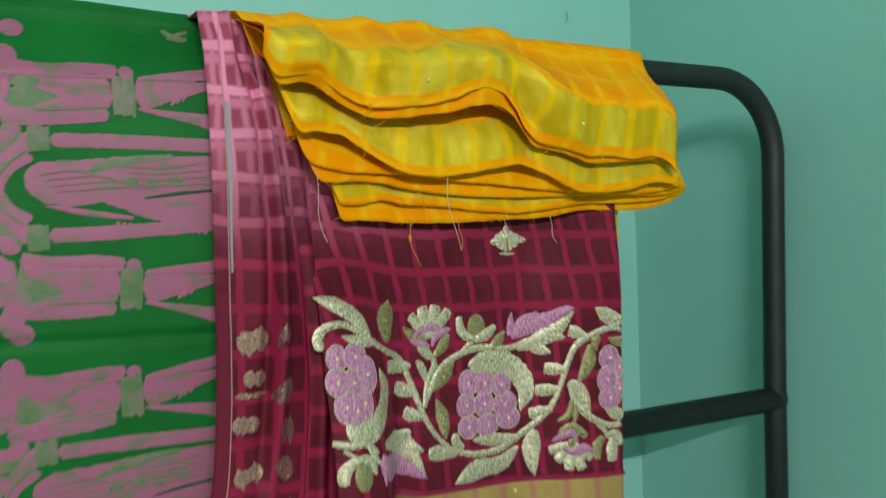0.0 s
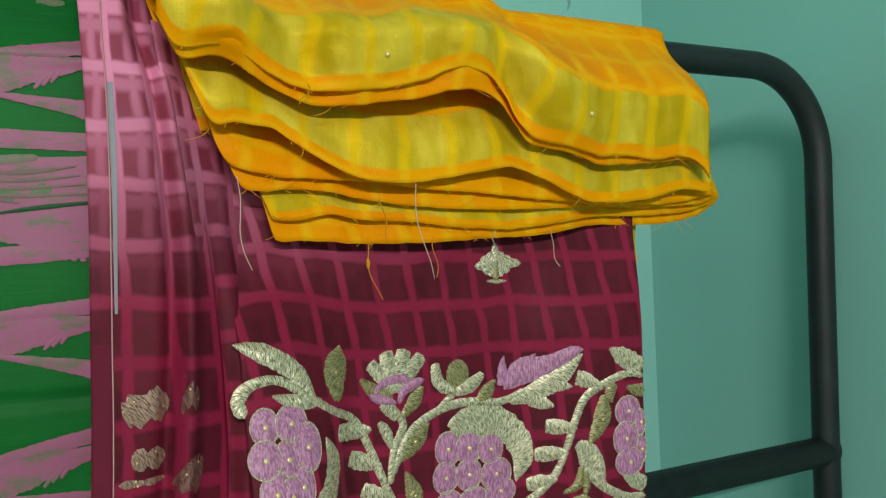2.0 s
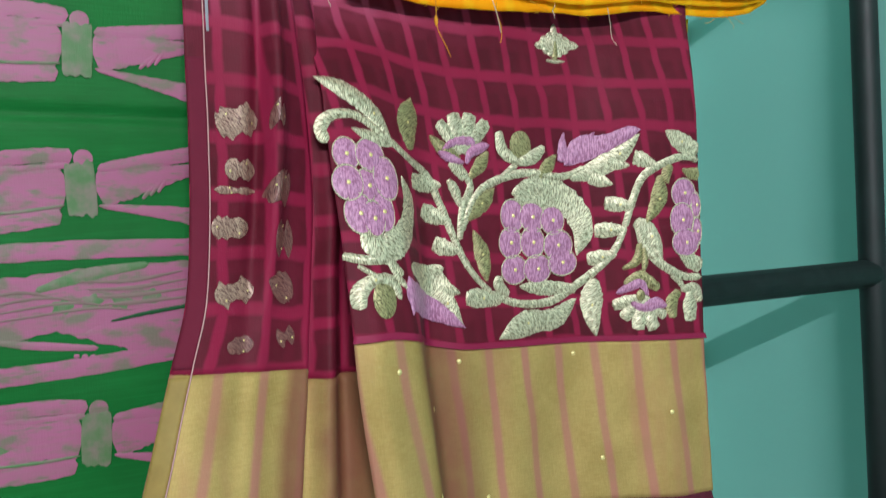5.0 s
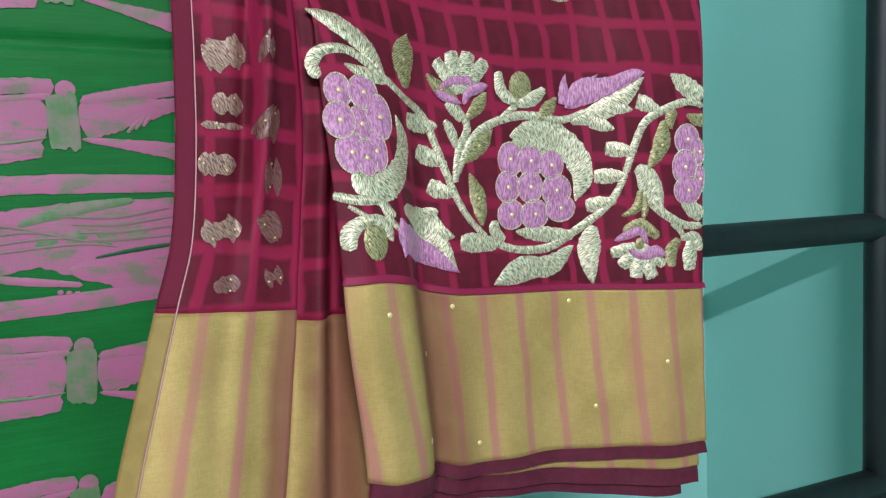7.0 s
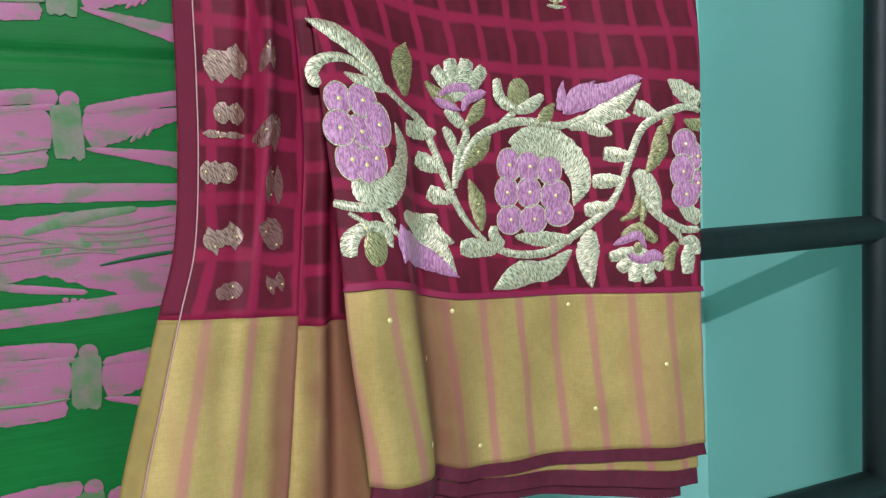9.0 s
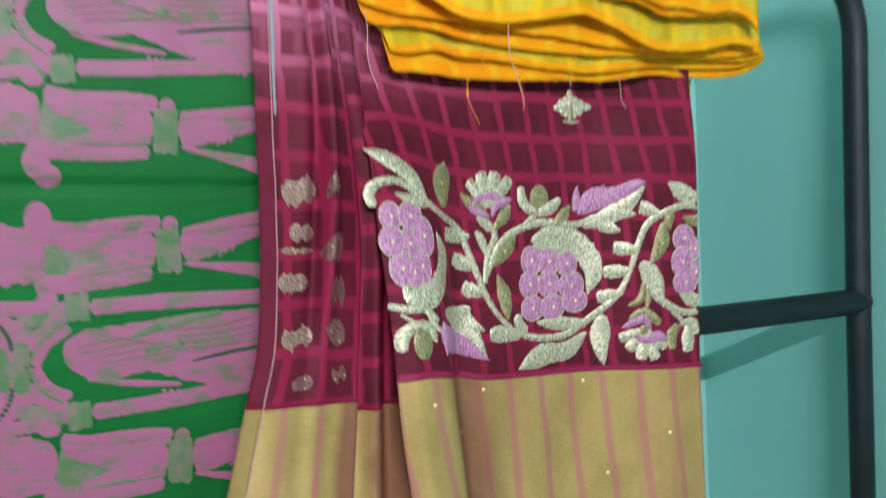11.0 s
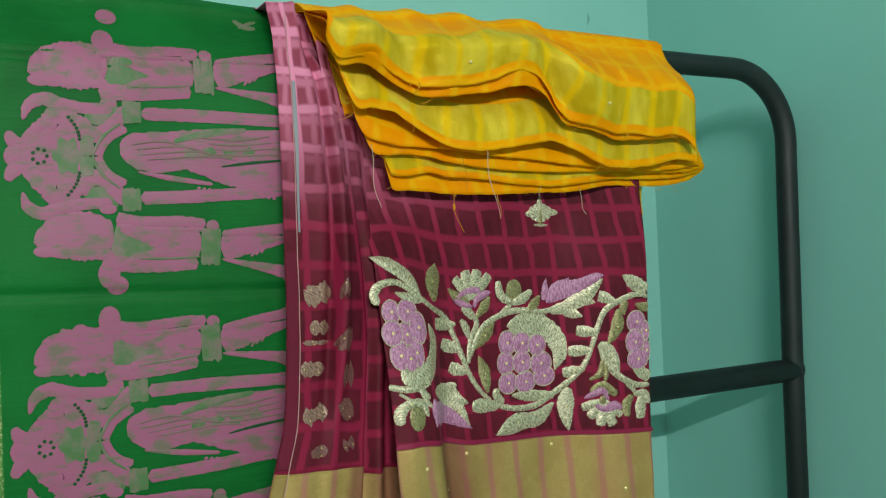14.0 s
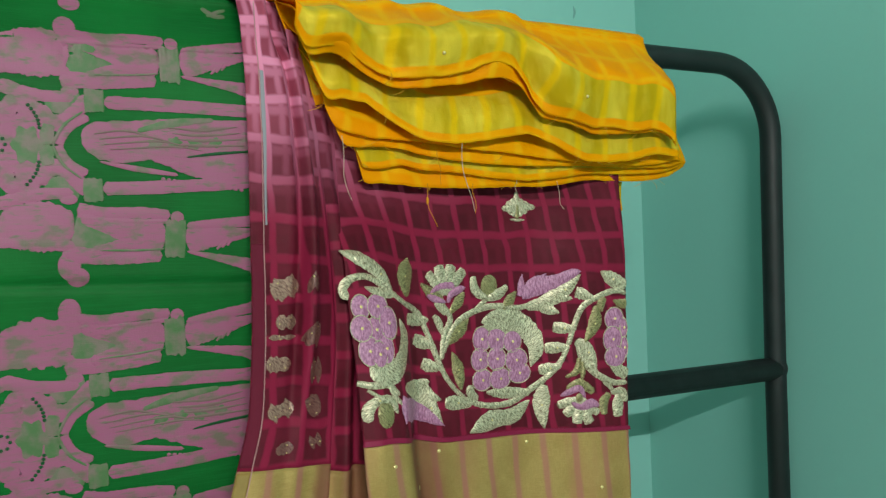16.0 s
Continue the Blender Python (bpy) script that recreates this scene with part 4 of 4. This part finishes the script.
# ---- the yellow cloth ----
def yellow_cloth():
    ob = tagged(new("yellow_cloth"), "orange-yellow checked silk with gold bands, folded over the maroon saree", "folded cloth")
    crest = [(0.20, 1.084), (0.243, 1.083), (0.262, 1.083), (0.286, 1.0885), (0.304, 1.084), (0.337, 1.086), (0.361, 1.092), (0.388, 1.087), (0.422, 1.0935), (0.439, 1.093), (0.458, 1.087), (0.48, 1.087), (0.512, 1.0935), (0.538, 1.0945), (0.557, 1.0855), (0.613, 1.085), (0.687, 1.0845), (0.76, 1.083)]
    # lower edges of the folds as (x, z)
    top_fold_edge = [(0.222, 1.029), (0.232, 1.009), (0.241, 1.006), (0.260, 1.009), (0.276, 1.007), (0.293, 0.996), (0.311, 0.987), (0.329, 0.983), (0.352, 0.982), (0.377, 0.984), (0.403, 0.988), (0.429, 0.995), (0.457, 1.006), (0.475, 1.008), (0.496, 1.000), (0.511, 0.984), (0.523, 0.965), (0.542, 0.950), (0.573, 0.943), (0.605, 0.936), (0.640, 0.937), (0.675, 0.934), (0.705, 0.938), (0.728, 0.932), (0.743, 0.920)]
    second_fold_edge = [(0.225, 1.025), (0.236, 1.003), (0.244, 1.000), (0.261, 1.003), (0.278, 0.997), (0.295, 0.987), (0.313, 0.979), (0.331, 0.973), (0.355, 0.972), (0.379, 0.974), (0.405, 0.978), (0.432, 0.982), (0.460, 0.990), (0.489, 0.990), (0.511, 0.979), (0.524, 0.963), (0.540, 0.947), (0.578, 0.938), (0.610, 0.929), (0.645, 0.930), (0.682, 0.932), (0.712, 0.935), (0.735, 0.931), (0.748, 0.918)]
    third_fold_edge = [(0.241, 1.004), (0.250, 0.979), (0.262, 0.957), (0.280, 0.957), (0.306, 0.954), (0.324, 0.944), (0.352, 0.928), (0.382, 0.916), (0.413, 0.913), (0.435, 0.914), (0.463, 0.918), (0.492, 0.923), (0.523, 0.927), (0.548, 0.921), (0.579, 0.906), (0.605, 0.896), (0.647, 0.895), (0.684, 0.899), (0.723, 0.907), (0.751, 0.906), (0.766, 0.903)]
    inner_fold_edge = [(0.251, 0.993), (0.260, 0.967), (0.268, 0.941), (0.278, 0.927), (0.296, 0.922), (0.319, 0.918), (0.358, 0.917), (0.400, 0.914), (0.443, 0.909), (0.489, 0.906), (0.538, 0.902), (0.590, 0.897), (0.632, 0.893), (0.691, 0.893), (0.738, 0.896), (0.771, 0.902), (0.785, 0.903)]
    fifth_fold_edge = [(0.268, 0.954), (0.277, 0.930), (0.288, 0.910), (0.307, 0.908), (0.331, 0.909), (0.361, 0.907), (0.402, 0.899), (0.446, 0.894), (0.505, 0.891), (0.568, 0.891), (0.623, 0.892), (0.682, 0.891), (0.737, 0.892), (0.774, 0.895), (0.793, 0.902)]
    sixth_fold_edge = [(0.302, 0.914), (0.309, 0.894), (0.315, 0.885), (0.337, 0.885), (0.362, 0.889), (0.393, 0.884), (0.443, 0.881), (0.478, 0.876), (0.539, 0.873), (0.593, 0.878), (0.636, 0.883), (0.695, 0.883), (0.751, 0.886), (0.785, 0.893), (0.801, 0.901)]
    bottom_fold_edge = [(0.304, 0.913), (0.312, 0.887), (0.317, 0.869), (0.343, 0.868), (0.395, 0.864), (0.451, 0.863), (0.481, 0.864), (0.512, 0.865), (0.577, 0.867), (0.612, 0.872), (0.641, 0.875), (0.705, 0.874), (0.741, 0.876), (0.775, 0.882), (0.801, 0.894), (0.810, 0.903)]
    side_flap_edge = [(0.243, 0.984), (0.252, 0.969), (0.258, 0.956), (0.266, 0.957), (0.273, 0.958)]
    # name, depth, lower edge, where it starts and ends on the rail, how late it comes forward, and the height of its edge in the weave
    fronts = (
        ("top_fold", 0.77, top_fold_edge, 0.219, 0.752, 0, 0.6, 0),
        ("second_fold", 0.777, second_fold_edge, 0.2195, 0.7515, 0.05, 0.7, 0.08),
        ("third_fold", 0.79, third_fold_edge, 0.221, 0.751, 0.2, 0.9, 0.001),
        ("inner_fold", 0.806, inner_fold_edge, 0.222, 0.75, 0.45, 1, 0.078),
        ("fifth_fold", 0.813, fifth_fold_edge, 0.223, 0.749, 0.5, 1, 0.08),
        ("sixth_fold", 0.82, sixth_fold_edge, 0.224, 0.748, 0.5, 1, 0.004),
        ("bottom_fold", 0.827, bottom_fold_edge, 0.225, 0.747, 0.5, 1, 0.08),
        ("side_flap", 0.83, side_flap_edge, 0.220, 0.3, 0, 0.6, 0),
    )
    def even(low):
        """The edge at even steps of its length."""
        fine = np.array(spline(low, 400))
        run = np.concatenate(([0.0], np.cumsum(np.linalg.norm(np.diff(fine, axis=0), axis=1))))
        steps = np.linspace(0, run[-1], 121)
        return list(zip(np.interp(steps, run, fine[:, 0]), np.interp(steps, run, fine[:, 1])))

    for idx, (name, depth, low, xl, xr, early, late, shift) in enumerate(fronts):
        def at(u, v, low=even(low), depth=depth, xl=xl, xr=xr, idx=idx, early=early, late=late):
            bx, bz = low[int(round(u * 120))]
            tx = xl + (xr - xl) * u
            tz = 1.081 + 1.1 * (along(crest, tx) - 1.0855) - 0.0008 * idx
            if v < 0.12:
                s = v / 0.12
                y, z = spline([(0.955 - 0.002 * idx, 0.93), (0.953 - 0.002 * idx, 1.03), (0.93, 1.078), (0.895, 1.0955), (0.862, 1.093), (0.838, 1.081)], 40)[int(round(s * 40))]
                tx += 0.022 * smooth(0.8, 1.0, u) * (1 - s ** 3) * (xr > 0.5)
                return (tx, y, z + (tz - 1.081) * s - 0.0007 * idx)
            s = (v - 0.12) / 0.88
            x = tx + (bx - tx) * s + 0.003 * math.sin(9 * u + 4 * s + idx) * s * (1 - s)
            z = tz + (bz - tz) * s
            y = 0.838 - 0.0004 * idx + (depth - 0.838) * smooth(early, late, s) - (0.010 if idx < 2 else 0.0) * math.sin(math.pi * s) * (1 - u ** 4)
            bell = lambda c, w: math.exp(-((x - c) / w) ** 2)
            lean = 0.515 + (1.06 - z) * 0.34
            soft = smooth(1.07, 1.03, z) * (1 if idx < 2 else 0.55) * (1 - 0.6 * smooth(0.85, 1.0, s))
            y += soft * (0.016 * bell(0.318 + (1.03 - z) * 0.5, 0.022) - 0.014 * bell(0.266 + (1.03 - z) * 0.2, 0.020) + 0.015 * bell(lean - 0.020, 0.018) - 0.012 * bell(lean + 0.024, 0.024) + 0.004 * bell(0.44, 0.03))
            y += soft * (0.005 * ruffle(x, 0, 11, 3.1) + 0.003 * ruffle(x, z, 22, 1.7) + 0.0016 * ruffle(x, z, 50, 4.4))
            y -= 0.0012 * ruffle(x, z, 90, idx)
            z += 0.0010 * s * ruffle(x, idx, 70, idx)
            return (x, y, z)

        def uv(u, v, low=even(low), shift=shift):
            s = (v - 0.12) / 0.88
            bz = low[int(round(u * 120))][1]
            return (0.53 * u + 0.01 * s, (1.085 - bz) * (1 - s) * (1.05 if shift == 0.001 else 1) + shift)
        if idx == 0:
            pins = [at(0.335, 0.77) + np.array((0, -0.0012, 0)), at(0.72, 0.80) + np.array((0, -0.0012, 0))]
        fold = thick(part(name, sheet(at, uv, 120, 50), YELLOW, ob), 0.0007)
        # frayed threads along the cut edge
        fringe = bmesh.new()
        for i in range(20):
            u = random.randint(1, 119) / 120
            p = Vector(at(u, 1.0))
            d = random.uniform(0.002, 0.006) if i % 7 else random.uniform(0.010, 0.020)
            lean = random.uniform(-1.6, 1.6)
            line = [p + Vector((lean * d * t + 0.2 * d * math.sin(3 * t + i), -0.0012 - 0.003 * t * (1 - t), -d * t * (1 - 0.35 * t))) for t in (0, 0.25, 0.5, 0.75, 1.0)]
            one = tube(line, 0.00025, 4)
            m = bpy.data.meshes.new("tmp")
            one.to_mesh(m)
            fringe.from_mesh(m)
            one.free()
            bpy.data.meshes.remove(m)
        part("frayed_edge", fringe, FRAY, fold, "loose orange threads of the cut edge")["kind"] = "stuff"
    thick(part("rear_corner", sheet(lambda u, v: (0.672 + 0.033 * u - 0.004 * u * v, 0.834 + 0.006 * math.sin(2 * v + u), 0.875 - (0.052 - 0.012 * u) * v), lambda u, v: (0.04 * u, 0.05 * (1 - v)), 10, 10), YELLOW, ob, "pale yellow rear corner"), 0.001)
    for x, y, z in pins:
        b = bmesh.new()
        bmesh.ops.create_uvsphere(b, u_segments=10, v_segments=6, radius=0.0022, matrix=Matrix.Translation((x, y, z)))
        part("pin_head", b, SEQUIN, ob, "small gold pin head")
    return ob


def loose_threads():
    rows = ((0.280, 0.918, 0.008, 0.072, 0.796, PALE_THREAD), (0.392, 0.868, 0.010, 0.052, 0.815, ORANGE_THREAD), (0.424, 0.912, 0.014, 0.080, 0.784, PALE_THREAD), (0.455, 0.868, 0.004, 0.036, 0.816, ORANGE_THREAD),
            (0.400, 0.905, 0.006, 0.040, 0.800, ORANGE_THREAD), (0.582, 0.872, 0.010, 0.036, 0.818, PALE_THREAD), (0.330, 0.985, -0.008, 0.016, 0.768, ORANGE_THREAD), (0.520, 0.874, -0.004, 0.016, 0.818, PALE_THREAD))
    for i, (x, z, dx, length, y, mat) in enumerate(rows):
        pts = [(x + dx * (s / 5) ** 2 + 0.0025 * math.sin(s * 1.3 + i), y + 0.003 * math.sin(s + i), z - length * s / 5) for s in range(6)]
        tagged(part("loose_thread", tube(pts, 0.00042, 6, 24), mat), "fine frayed thread hanging from the folded cloth", "thread", "loose threads")
        if i == 1:
            knot = bmesh.new()
            bmesh.ops.create_uvsphere(knot, u_segments=10, v_segments=8, radius=0.0022, matrix=Matrix.Translation(pts[2]) @ Matrix.Diagonal((0.8, 0.8, 2.2, 1)))
            part("knot", knot, ORANGE_THREAD, bpy.context.scene.objects["loose_thread.001"], "orange thread knot")


green_saree()
maroon_saree()
yellow_cloth()
loose_threads()
